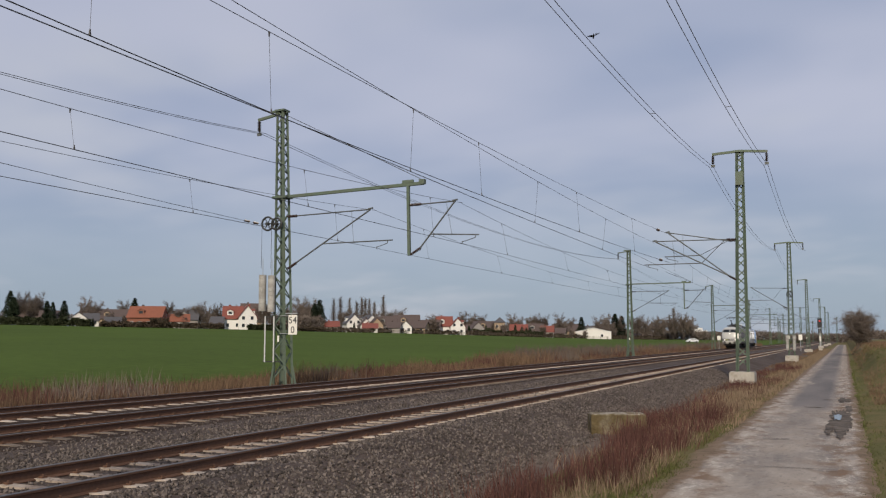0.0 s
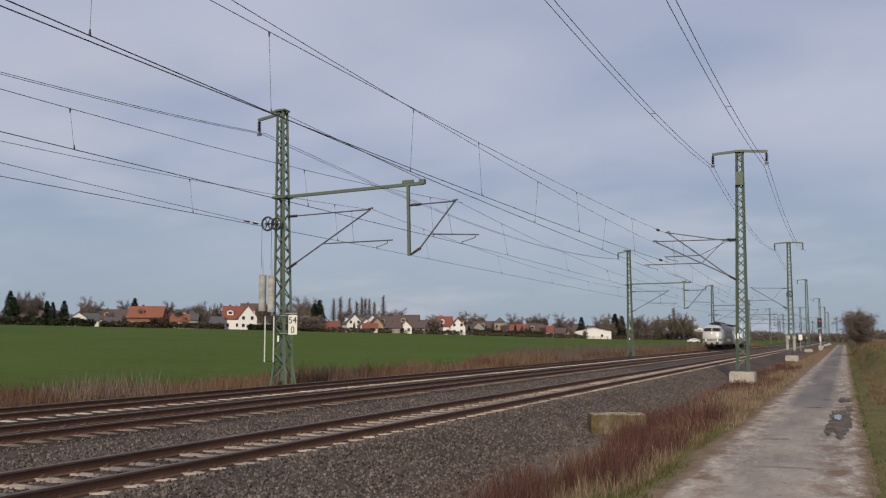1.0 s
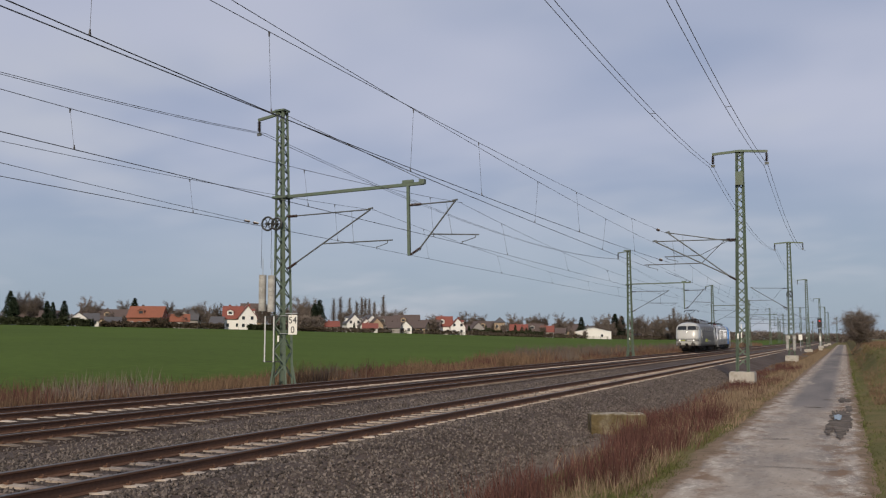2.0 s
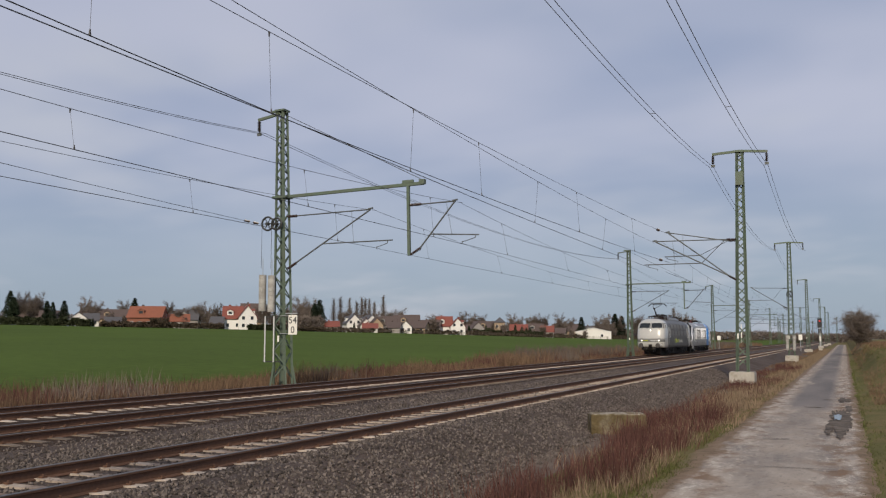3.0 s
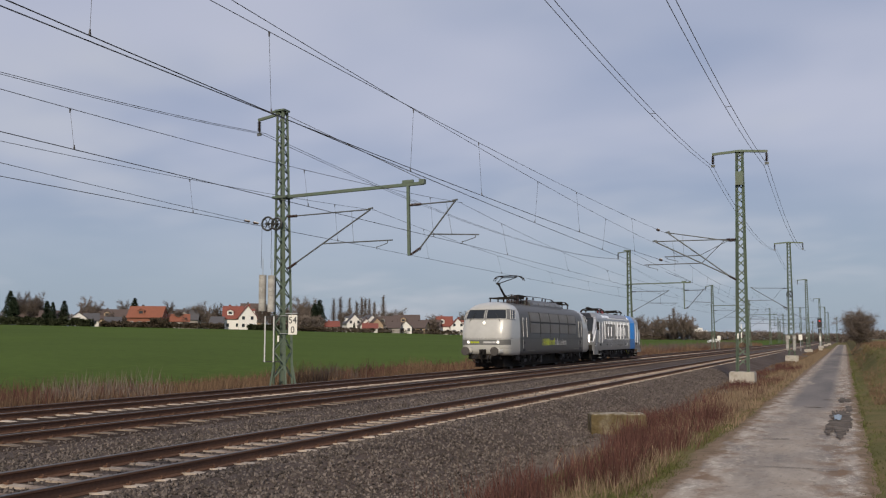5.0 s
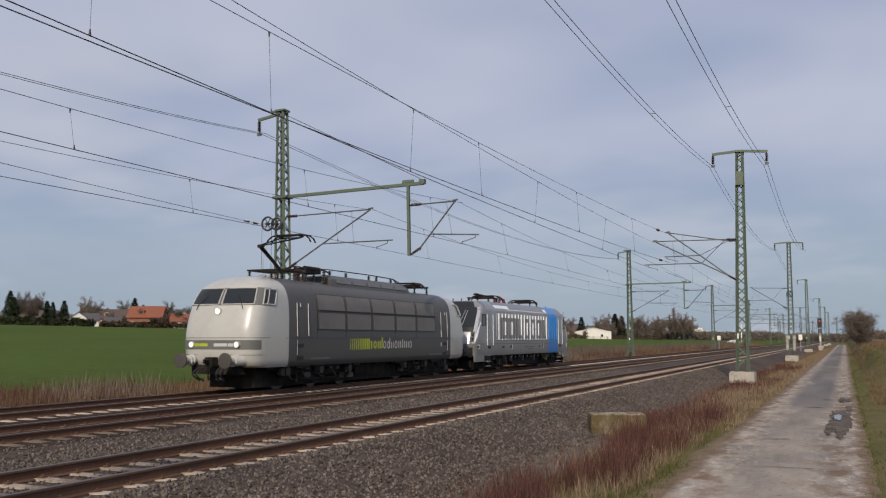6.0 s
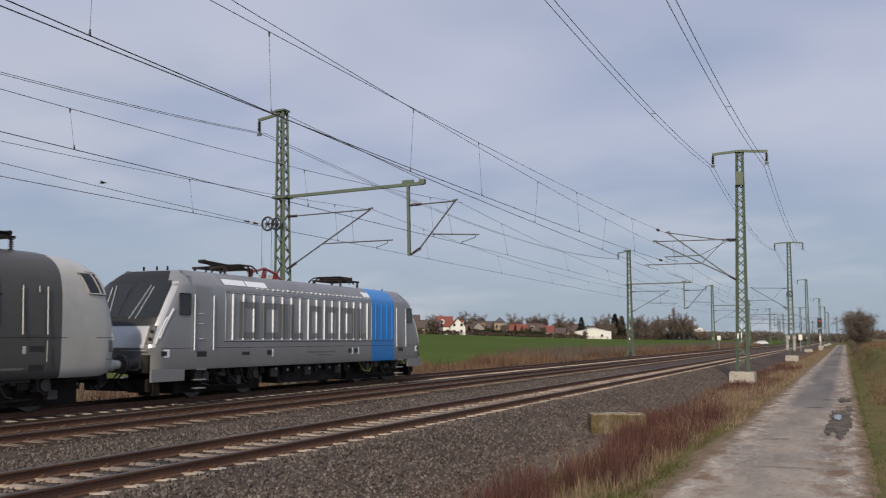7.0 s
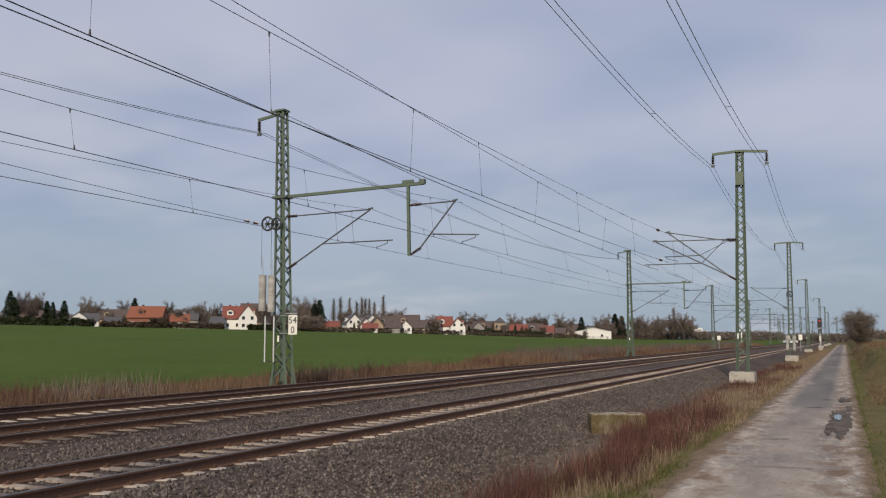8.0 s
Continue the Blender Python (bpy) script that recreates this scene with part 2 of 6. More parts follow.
# ---- mesh helpers ----
class Mesh:
    """Collects vertices and faces of one mesh."""

    def __init__(self):
        self.v, self.f, self.mi, self.smooth = [], [], [], []

    def add(self, vs, fs, mi=0, smooth=False):
        o = len(self.v)
        self.v.extend(tuple(p) for p in vs)
        for f in fs:
            self.f.append(tuple(i + o for i in f))
            self.mi.append(mi)
            self.smooth.append(smooth)
        return self

    def box(self, c, s, m=None, mi=0, taper=1.0):
        x, y, z = (k / 2 for k in s)
        vs = [Vector((i * x * (taper if k > 0 else 1), j * y * (taper if k > 0 else 1), k * z))
              for k in (-1, 1) for j in (-1, 1) for i in (-1, 1)]
        if m:
            vs = [m @ p for p in vs]
        vs = [p + Vector(c) for p in vs]
        return self.add(vs, [(0, 2, 3, 1), (4, 5, 7, 6), (0, 1, 5, 4), (2, 6, 7, 3), (0, 4, 6, 2), (1, 3, 7, 5)], mi)

    def bar(self, a, b, w, h=None, mi=0):
        """A square bar from a to b."""
        a, b = Vector(a), Vector(b)
        d = b - a
        q = d.to_track_quat("Z", "Y").to_matrix()
        return self.box((a + b) / 2, (w, h or w, d.length), q, mi)

    def tube(self, a, b, r, n=8, r2=None, mi=0, caps=True, smooth=True):
        a, b = Vector(a), Vector(b)
        q = (b - a).to_track_quat("Z", "Y").to_matrix()
        r2 = r if r2 is None else r2
        ring = [Vector((math.cos(k * math.tau / n), math.sin(k * math.tau / n), 0)) for k in range(n)]
        vs = [a + q @ (p * r) for p in ring] + [b + q @ (p * r2) for p in ring]
        self.add(vs, [(k, (k + 1) % n, n + (k + 1) % n, n + k) for k in range(n)], mi, smooth)
        if caps:
            o = len(self.v) - 2 * n
            self.f += [tuple(o + k for k in reversed(range(n))), tuple(o + n + k for k in range(n))]
            self.mi += [mi, mi]
            self.smooth += [False, False]
        return self

    def path(self, pts, r, n=5, mi=0):
        pts = [Vector(p) for p in pts]
        vs, fs = [], []
        for i, p in enumerate(pts):
            d = pts[min(i + 1, len(pts) - 1)] - pts[max(i - 1, 0)]
            q = d.to_track_quat("Z", "Y").to_matrix()
            vs += [p + q @ Vector((r * math.cos(k * math.tau / n), r * math.sin(k * math.tau / n), 0)) for k in range(n)]
        for i in range(len(pts) - 1):
            fs += [(i * n + k, i * n + (k + 1) % n, (i + 1) * n + (k + 1) % n, (i + 1) * n + k) for k in range(n)]
        fs += [tuple(reversed(range(n))), tuple((len(pts) - 1) * n + k for k in range(n))]
        return self.add(vs, fs, mi, True)

    def loft(self, rings, mi=0, smooth=True, cap=True, closed=True):
        n = len(rings[0])
        vs = [p for r in rings for p in r]
        fs = []
        for i in range(len(rings) - 1):
            for k in range(n if closed else n - 1):
                k2 = (k + 1) % n
                fs.append((i * n + k, i * n + k2, (i + 1) * n + k2, (i + 1) * n + k))
        self.add(vs, fs, mi, smooth)
        if cap and closed:
            o = len(self.v) - len(vs)
            self.f += [tuple(o + k for k in reversed(range(n))), tuple(o + len(vs) - n + k for k in range(n))]
            self.mi += [mi, mi]
            self.smooth += [False, False]
        return self

    def data(self, name, *mats):
        me = bpy.data.meshes.new(name)
        me.from_pydata(self.v, [], self.f)
        for m in mats:
            me.materials.append(m)
        me.polygons.foreach_set("material_index", self.mi)
        me.polygons.foreach_set("use_smooth", self.smooth)
        me.update()
        if any(self.smooth):
            me.set_sharp_from_angle(angle=radians(48))
        return me


def part(name, mesh, mats, parent=None, label=""):
    """One mesh object under a thing or a part."""
    mats = mats if isinstance(mats, (list, tuple)) else [mats]
    ob = new(name, mesh.data(name, *mats) if isinstance(mesh, Mesh) else mesh)
    ob.parent = parent
    return tagged(ob, label)


def thing(name, label, category, at=None, group="", kind=""):
    ob = new(name)
    ob.matrix_world = at or Matrix()
    return tagged(ob, label, category, group, kind)


# ---- ground ----
TRACKS = (-9.5, -14.95, -19.05)          # centre lines; rail heads lie at z = 0
ROAD_Z = -0.72


def lerp(x, pts):
    if x <= pts[0][0]:
        return pts[0][1]
    for (a, u), (b, v) in zip(pts, pts[1:]):
        if x <= b:
            return u + (v - u) * (x - a) / (b - a)
    return pts[-1][1]


PROFILE = [(-900, -0.75), (-30, -0.75), (-25, -0.70), (-22.6, -0.5), (-21.3, -0.18), (-20.4, -0.168), (-19.75, -0.168), (-19.6, -0.146), (-18.5, -0.146), (-18.36, -0.168), (-17.6, -0.168), (-16.8, -0.2), (-16.3, -0.165), (-15.65, -0.165), (-15.5, -0.140), (-14.4, -0.140), (-14.26, -0.165), (-13.5, -0.165), (-13.3, -0.18), (-12.4, -0.27), (-11.3, -0.24),
           (-10.9, -0.172), (-10.2, -0.180), (-9.76, -0.180), (-8.62, -0.172), (-8.36, -0.150), (-8.02, -0.148), (-7.7, -0.19), (-6.0, -0.68), (-2.95, -0.76), (-2.6, ROAD_Z - 0.06), (0.2, ROAD_Z - 0.06), (0.6, -0.70), (2.0, -0.62), (3.2, -0.5), (6, -0.4), (40, 0.2), (900, 1.0)]
# bearing in degrees left of the track, distance and height of the field's far edge
EDGE = [(-5, 520, -0.3), (5.9, 524, 0.4), (9.1, 516, 1.15), (14.1, 456, 1.75), (20.9, 410, 3.25), (26.1, 380, 4.05), (36.3, 339, 5.15), (48.5, 365, 6.75), (90, 420, 9.0)]


def edge_at(b):
    return lerp(b, [(k[0], k[1]) for k in EDGE]), lerp(b, [(k[0], k[2]) for k in EDGE])


def ground_z(x, y):
    z = lerp(x, PROFILE)
    if x < -30:
        b = math.degrees(math.atan2(-x, max(y, 1)))
        r = math.hypot(x, y)
        far, top = edge_at(b)
        near = 30 / max(math.sin(math.radians(max(b, .5))), .01)
        if far > near:
            u = max(0.0, (r - near) / (far - near))
            z = -0.75 + (top + 0.75) * (u if u < 1 else 1 + .25 * min(u - 1, 2))
            z = max(z, -0.75)
    if x > 1.0:
        z += 1.55 * max(0, min(1, (x - 1.0) / 1.2)) * max(0, min(1, (y - 55) / 22)) * max(0, min(1, (30 - x) / 10))
    if -24 > x > -200 or x > 0.7 or -8 < x < -2.6:
        z += 0.05 * noise.noise((x * 0.6, y * 0.6, 0)) * (1 if x > -30 else 0.4)
    return z


def build_ground():
    xs = sorted({-2500, -1500, -900, -600, -450, -380, -330, -300, -270, -230, -200, -170, -140, -120, -100, -80, -70, -60, -50, -42, -36, -33, -30, -28, -26.5, -25,
                 -23.8, -22.6, -21.9, -21.3, -20.4, -19.75, -19.6, -18.5, -18.36, -17.6, -16.8, -16.3, -15.65, -15.5, -14.4, -14.26, -13.5, -13.3, -12.4, -11.3, -10.9, -10.2, -9.76, -8.62, -8.36, -8.02, -7.7, -7.4, -7, -6.5, -6, -5.5, -5, -4.5, -4, -3.6, -3.2, -2.95, -2.6, -2.2, -1, 0.2, 0.6,
                 1.0, 1.4, 1.8, 2.3, 2.8, 3.2, 4, 5, 6, 8, 12, 20, 40, 100, 300, 900, 2500})
    ys = [-600, -200, -80, -40, -20, -10] + [k for k in range(-6, 60)] + [60 + 2 * k for k in range(60)] + \
         [180 + 8 * k for k in range(40)] + [520, 560, 620, 700, 850, 1000, 1300, 1800, 2600, 4000]
    m = Mesh()
    vs = [(x, y, ground_z(x, y)) for y in ys for x in xs]
    n = len(xs)
    for j in range(len(ys) - 1):
        for i in range(n - 1):
            xm = (xs[i] + xs[i + 1]) / 2
            m.f.append((j * n + i, j * n + i + 1, (j + 1) * n + i + 1, (j + 1) * n + i))
            m.mi.append(0 if xm < -28.5 else (3 if -21.3 < xm < -12.9 else (2 if -23 < xm < -6.2 else (4 if xm < -4.9 else 1))))
            m.smooth.append(True)
    m.v = vs
    g = part("ground", m, [FIELD, VERGE, BALLAST, GRIMY, SOIL])
    tagged(g, "green field, grass verge and ballast formation", "ground", kind="structure")


build_ground()


def build_road():
    m = Mesh()
    rows = []
    k, y = 0, -12.0
    while y < 420:
        wob = 0.11 * noise.noise((0, y * 0.35, 1)) + 0.12 * noise.noise((0, y * 1.1, 4)) + 0.06 * noise.noise((2, y * 2.6, 4))
        wob2 = 0.12 * noise.noise((7, y * 0.35, 1)) + 0.12 * noise.noise((9, y * 1.1, 4)) + 0.06 * noise.noise((4, y * 2.6, 4))
        row = []
        for i in range(13):
            u = i / 12
            x = (-3.40 - .4 * max(0, 1 - y / 26) ** 1.5 + wob) * (1 - u) + (0.62 + wob2) * u
            z = ROAD_Z + 0.02 * math.sin(math.pi * u) - 0.02 * math.exp(-((x + 1.75) / 0.22) ** 2) - 0.03 * math.exp(-((x + .35) / 0.22) ** 2)
            z += 0.012 * noise.noise((x * 1.2, y * 0.8, 0))
            row.append((x, y, z if -2.85 < x < .3 else max(ground_z(x, y) + (.012 if 0 < i < 12 else -.05), ROAD_Z - .1)))
        rows.append(row)
        y += 0.2 if y < 60 else 3
    m.loft(rows, closed=False, cap=False)
    m.f = [tuple(reversed(f)) for f in m.f]
    tagged(part("road", m, ROADMAT), "narrow worn tarmac farm lane with pale edges", "road", kind="structure")


build_road()


# ---- tracks ----
def rail_mesh(y0, y1):
    m = Mesh()
    prof = [(-.075, -.17), (.075, -.17), (.075, -.158), (.012, -.14), (.010, -.045), (.036, -.03), (.036, -.006), (.028, 0), (-.028, 0), (-.036, -.006),
            (-.036, -.03), (-.010, -.045), (-.012, -.14), (-.075, -.158)]
    rings = [[(x, y, z) for x, z in reversed(prof)] for y in (y0, y1)]
    m.loft(rings, smooth=False)
    for i, f in enumerate(m.f):
        zs = [m.v[k][2] for k in f]
        if min(zs) > -0.007:
            m.mi[i] = 1
    return m


def build_tracks():
    rail = rail_mesh(-40, 900).data("rail", RUST, RAILTOP)
    sl = Mesh()
    prof = [(-1.3, -.160), (-.95, -.142), (-.78, -.148), (-.4, -.156), (.4, -.156), (.78, -.148), (.95, -.142), (1.3, -.160)]
    sl.loft([[(x, -w, z) for x, z in prof] + [(1.3, -.135, -.34), (-1.3, -.135, -.34)] if w == .1 else
             [(x, -w, z) for x, z in prof] + [(1.3, .135, -.34), (-1.3, .135, -.34)] for w in (.1, -.1)], smooth=False)
    for s in (-.85, -.66, .66, .85):
        sl.box((s, 0, -.14), (.07, .09, .035), mi=1)
        sl.tube((s, 0, -.14), (s, 0, -.10), .016, 6, mi=1)
    grimy = sl.data("sleeper", OILY, RUST)
    sl = sl.data("sleeper", SLEEPER, RUST)
    for i, x in enumerate(TRACKS):
        t = thing("railway_track", ("rusty rails on pale concrete sleepers in grey ballast", "rusty rails on dirty concrete sleepers between two other tracks",
                                    "rusty rails on pale concrete sleepers beside dry grass")[i], "railway track", pose(x, 0, 0), "parallel tracks", "structure")
        for s in (-.7525, .7525):
            r = part("rail", rail, [], t)
            r.location = (s, 0, 0)
        y = -6.0 if i else -4.0
        for k in range(230):
            o = part("sleeper", grimy if i == 1 else sl, [], t)
            o.location = (random.uniform(-.02, .02), y + 0.6 * k, random.uniform(-.008, .006))
            o.rotation_euler = (0, random.uniform(-.006, .006), random.uniform(-.012, .012))
        far = Mesh()
        for k in range(230, 900):
            far.box((0, y + .6 * k, -.25), (2.6, .25, .18))
        tagged(part("far_sleepers", far, OILY if i == 1 else SLEEPER, t), kind="stuff")


build_tracks()


# ---- masts ----
def lattice(h, w0, w1, n):
    """Legs and zigzag bracing of a square tapered lattice mast."""
    def half(z):
        return (w0 + (w1 - w0) * z / h) / 2
    legs = []
    for sx in (-1, 1):
        for sy in (-1, 1):
            m = Mesh()
            a, b = Vector((sx * half(0), sy * half(0), 0)), Vector((sx * half(h), sy * half(h), h))
            off = Vector((-sx * .04, 0, 0))
            m.bar(a + off, b + off, .11, .014)
            off = Vector((0, -sy * .04, 0))
            m.bar(a + off, b + off, .014, .11)
            legs.append(m)
    br = Mesh()
    z = 0.25
    zs = [z]
    while z < h - .2:
        z += 2.1 * half(z) * 0.95
        zs.append(min(z, h - .05))
    for i in range(len(zs) - 1):
        a, b = zs[i], zs[i + 1]
        for s in (-1, 1):
            d = s if i % 2 else -s
            br.bar((-d * half(a), s * half(a), a), (d * half(b), s * half(b), b), .012, .062)
            br.bar((s * half(a), -d * half(a), a), (s * half(b), d * half(b), b), .012, .062)
    return legs, br


def insulator(a, b, r=.07, ribs=7):
    """A ribbed rod turned in one piece."""
    m = Mesh()
    a, b = Vector(a), Vector(b)
    q = (b - a).to_track_quat("Z", "Y").to_matrix()
    n = 10
    us = [(0, .4), (.06, .45)]
    for k in range(ribs):
        c = .12 + .76 * k / (ribs - 1)
        us += [(c - .045, .45), (c - .02, 1.0), (c + .02, .9), (c + .045, .45)]
    us += [(.94, .45), (1, .4)]
    rings = [[a + (b - a) * u + q @ Vector((r * s * math.cos(k * math.tau / n), r * s * math.sin(k * math.tau / n), 0)) for k in range(n)] for u, s in us]
    return m.loft(rings)


MAST_H = 12.35


def mast(name_label, x, y, z, arms, h=MAST_H, lean=0.0, group="catenary masts"):
    t = thing("catenary_mast", name_label, "catenary mast", pose(x, y, z, 0, lean, 0), group)
    legs, br = lattice(h, .62, .34, 20)
    for l in legs:
        part("leg", l, MASTGREEN, t)
    if -10 < y < 120:
        for b in bars_of(br):
            part("brace", b, MASTGREEN, t)
    else:
        tagged(part("bracing", br, MASTGREEN, t), kind="stuff")
    return t


def bars_of(m):
    """The bars of a mesh, eight corners each, as meshes of their own."""
    out = []
    for k in range(0, len(m.v), 8):
        out.append(Mesh().add(m.v[k:k + 8], [tuple(i - k for i in f) for f in m.f[k // 8 * 6:k // 8 * 6 + 6]]))
    return out


def cantilever(t, x0, zt, zb, xm, zm, xs, zc, y=0.0):
    """Hinged tubes from a support at x0 (heights zt, zb): messenger at (xm, zm), contact wire at (xs, zc)."""
    c = Mesh()
    s = 1 if xm > x0 else -1
    top, tip, foot = Vector((x0 + s * .5, y, zt)), Vector((xm, y, zm)), Vector((x0 + s * .45, y, zb + .26))
    c.tube(top, tip, .03)
    c.tube(foot, tip, .036)
    c.tube(tip - Vector((.12, 0, -.02)), tip + Vector((.12, 0, .06)), .04)
    e = Vector((xs + s * .75, y, zc + .33))
    j = foot + (tip - foot) * max(.3, min(.8, (zc + .38 - foot.z) / (tip.z - foot.z)))
    c.tube(j, e, .028)
    h = j.lerp(e, .93)
    c.tube(h, h - Vector((0, 0, .12)), .02)
    c.tube(h - Vector((0, 0, .12)), (xs, y, zc + .07), .016)
    c.tube((xs, y, zc + .10), (xs, y, zc - .02), .018)
    if s < 0:
        c.tube(j, top - Vector((.1, 0, .02)), .018, 6)
    c.tube(j.lerp(e, .45), tip.lerp(top, .25), .008, 5)
    o = part("cantilever", c, GALVD, t, "dull grey tubular cantilever")
    part("insulator", insulator((x0, y, zt), (x0 + s * .55, y, zt)), INSUL, o, "brown ribbed insulator")
    part("insulator", insulator((x0, y, zb), (x0 + s * .5, y, zb + .28)), INSUL, o, "brown ribbed insulator")
    return o


GALVD = material("dull_galvanised_tube", (0.13, 0.14, 0.14), 0.6, 0.5, vary=0.15, bump=0)
LEFT_Y = (-18.0, 35.5, 109.0, 186.6, 262.0, 338.0, 414.0)
LEFT_X = -23.2
RIGHT_Y = (-8.0, 54.3, 108.7, 178.6, 264.0, 335.0, 405.0)
RIGHT_X = -5.4


def left_mast(y, x, lean=0.0):
    t = mast("green lattice mast with side arm carrying two cantilevers", x, y, -.25, None, lean=lean)
    z = .25
    m = Mesh()
    m.bar((-.1, 0, 8.12 + z), (7.0, 0, 8.16 + z), .14, .13)
    m.box((0, 0, 8.10 + z), (.75, .6, .1))
    m.box((6.95, 0, 8.22 + z), (.25, .2, .2))
    arm = part("side_arm", m, MASTGREEN, t)
    p = Mesh()
    p.bar((6.28, 0, 8.2 + z), (6.28, 0, 5.12 + z), .12, .12)
    p.box((6.28, 0, 8.29 + z), (.5, .12, .12))
    part("drop_post", p, MASTGREEN, arm)
    part("stay_wire", Mesh().tube((.1, 0, MAST_H - .15), (6.9, 0, 8.34 + z), .014, 5), WIREMAT, arm)
    cantilever(t, .25, 7.22 + z, 4.85 + z, 4.47, 7.23 + z, 4.75, 5.50 + z)
    cantilever(t, 6.34, 7.27 + z, 5.15 + z, 8.42, 7.28 + z, 8.70, 5.48 + z)
    top = Mesh()
    top.bar((.25, 0, MAST_H - .05), (-1.3, 0, MAST_H - .28), .1, .12)
    top.bar((.1, 0, MAST_H), (-.6, 0, MAST_H + .02), .1, .1)
    top.box((0, 0, MAST_H), (.5, .5, .08))
    part("cross_arm", top, MASTGREEN, t)
    part("insulator", insulator((-1.25, 0, MAST_H - .32), (-1.25, 0, MAST_H - .85), .09), INSUL, t, "hanging brown insulator")
    part("wire_clamp", Mesh().box((-1.25, 0, MAST_H - .95), (.2, .08, .14)), GALVD, t)
    for sx in (-1, 1):
        for sy in (-1, 1):
            part("foot", Mesh().bar((sx * .3, sy * .3, .8), (sx * .43, sy * .42, -.3), .08, .08), MASTGREEN, t)
    part("earth_tag", Mesh().box((-.02, -.33, 2.0), (.09, .01, .28)), WHITE, t, "small white tag")
    return t


def right_mast(y, x, lean=0.0, double=False, both=True):
    t = mast("green lattice mast on pale concrete block with feeder cross arm" if both else "grey-green lattice mast on concrete block with one arm", x, y, -.1, None, lean=lean)
    b = Mesh()
    b.box((0, 0, -.42), (1.32, 1.32, .8))
    b.box((0, 0, .01), (1.24, 1.24, .06))
    part("foundation", b, CONCRETE, t, "pale weathered concrete foundation block")
    top = Mesh()
    top.bar((-1.5, 0, MAST_H - .05), (0, 0, MAST_H + .06), .1, .14)
    if both:
        top.bar((0, 0, MAST_H + .06), (1.5, 0, MAST_H - .05), .1, .14)
    top.box((0, 0, MAST_H), (.5, .5, .08))
    part("cross_arm", top, MASTGREEN, t)
    for s in (-1.45, 1.45) if both else (-1.45,):
        part("insulator", insulator((s, 0, MAST_H - .12), (s, 0, MAST_H - .62), .09), INSUL, t, "hanging brown insulator")
        part("wire_clamp", Mesh().box((s, 0, MAST_H - .72), (.22, .08, .14)), GALVD, t)
    if double:
        cantilever(t, -.2, 7.37, 5.09, -4.12, 7.94, -3.55, 6.20, .45)
        cantilever(t, -.2, 7.37, 5.09, -4.70, 7.35, -4.55, 5.68, -.45)
        part("relay_box", Mesh().box((0, -.3, 10.8), (.42, .2, .75)), MASTGREEN, t, "green box high on the mast")
    else:
        cantilever(t, -.2, 7.37, 5.09, -4.0, 7.45, -4.35, 5.7)
    part("earth_tag", Mesh().box((-.2, -.33, 2.0), (.09, .01, .28)), WHITE, t, "small white tag")
    return t


def weight_stack(x, y, z, name):
    t = thing("tension_weight", "stack of grey concrete discs hanging beside the mast", "tension weight", pose(x, y, z), "tension weights")
    for k in range(9):
        d = Mesh()
        d.tube((0, 0, .18 * k), (0, 0, .18 * k + .174), .165, 18)
        part("concrete_disc", d, WEIGHTGREY, t)
    part("rod", Mesh().tube((0, 0, -.12), (0, 0, 2.35), .016, 6), GALV, t)
    return t


WEIGHTGREY = material("grey_weight_concrete", (0.40, 0.39, 0.36), 0.9, vary=0.2, grain=15, bump=0.2, dirt=(0.16, 0.14, 0.11), dirt_amt=0.6, dirt_scale=3.0, each=0.12)


def pulley(x, y, z, r):
    t = thing("tensioning_device", "dark spoked tensioning wheel hung on the mast", "tensioning device", pose(x, y, z), "tension wheels")
    m = Mesh()
    m.path([(r * math.cos(k * math.tau / 20), 0, r * math.sin(k * math.tau / 20)) for k in range(21)], .045, 6)
    part("rim", m, CHASSISGREY, t)
    sp = Mesh()
    for k in range(6):
        a = k * math.tau / 6
        sp.bar((0, 0, 0), (r * math.cos(a), 0, r * math.sin(a)), .03)
    sp.tube((0, -.1, 0), (0, .1, 0), .07, 10)
    part("spokes", sp, CHASSISGREY, t)
    part("rope", Mesh().tube((-r, 0, 0), (-r, 0, -2.0), .01, 5), WIREMAT, t)
    return t


CHASSISGREY = material("dark_forged_steel", (0.05, 0.052, 0.05), 0.6, 0.4, vary=0.2, bump=0.05)


def text_mesh(s, size, mat, parent, m):
    """Lettering with the built-in font as a thin mesh part."""
    c = bpy.data.curves.new("digits", "FONT")
    c.body, c.size, c.extrude, c.align_x = s, size, .003, "CENTER"
    o = bpy.data.objects.new("digits", c)
    me = bpy.data.meshes.new_from_object(o)
    bpy.data.objects.remove(o)
    me.materials.append(mat)
    ob = part("digits", me, [], parent)
    ob.matrix_local = m
    return ob


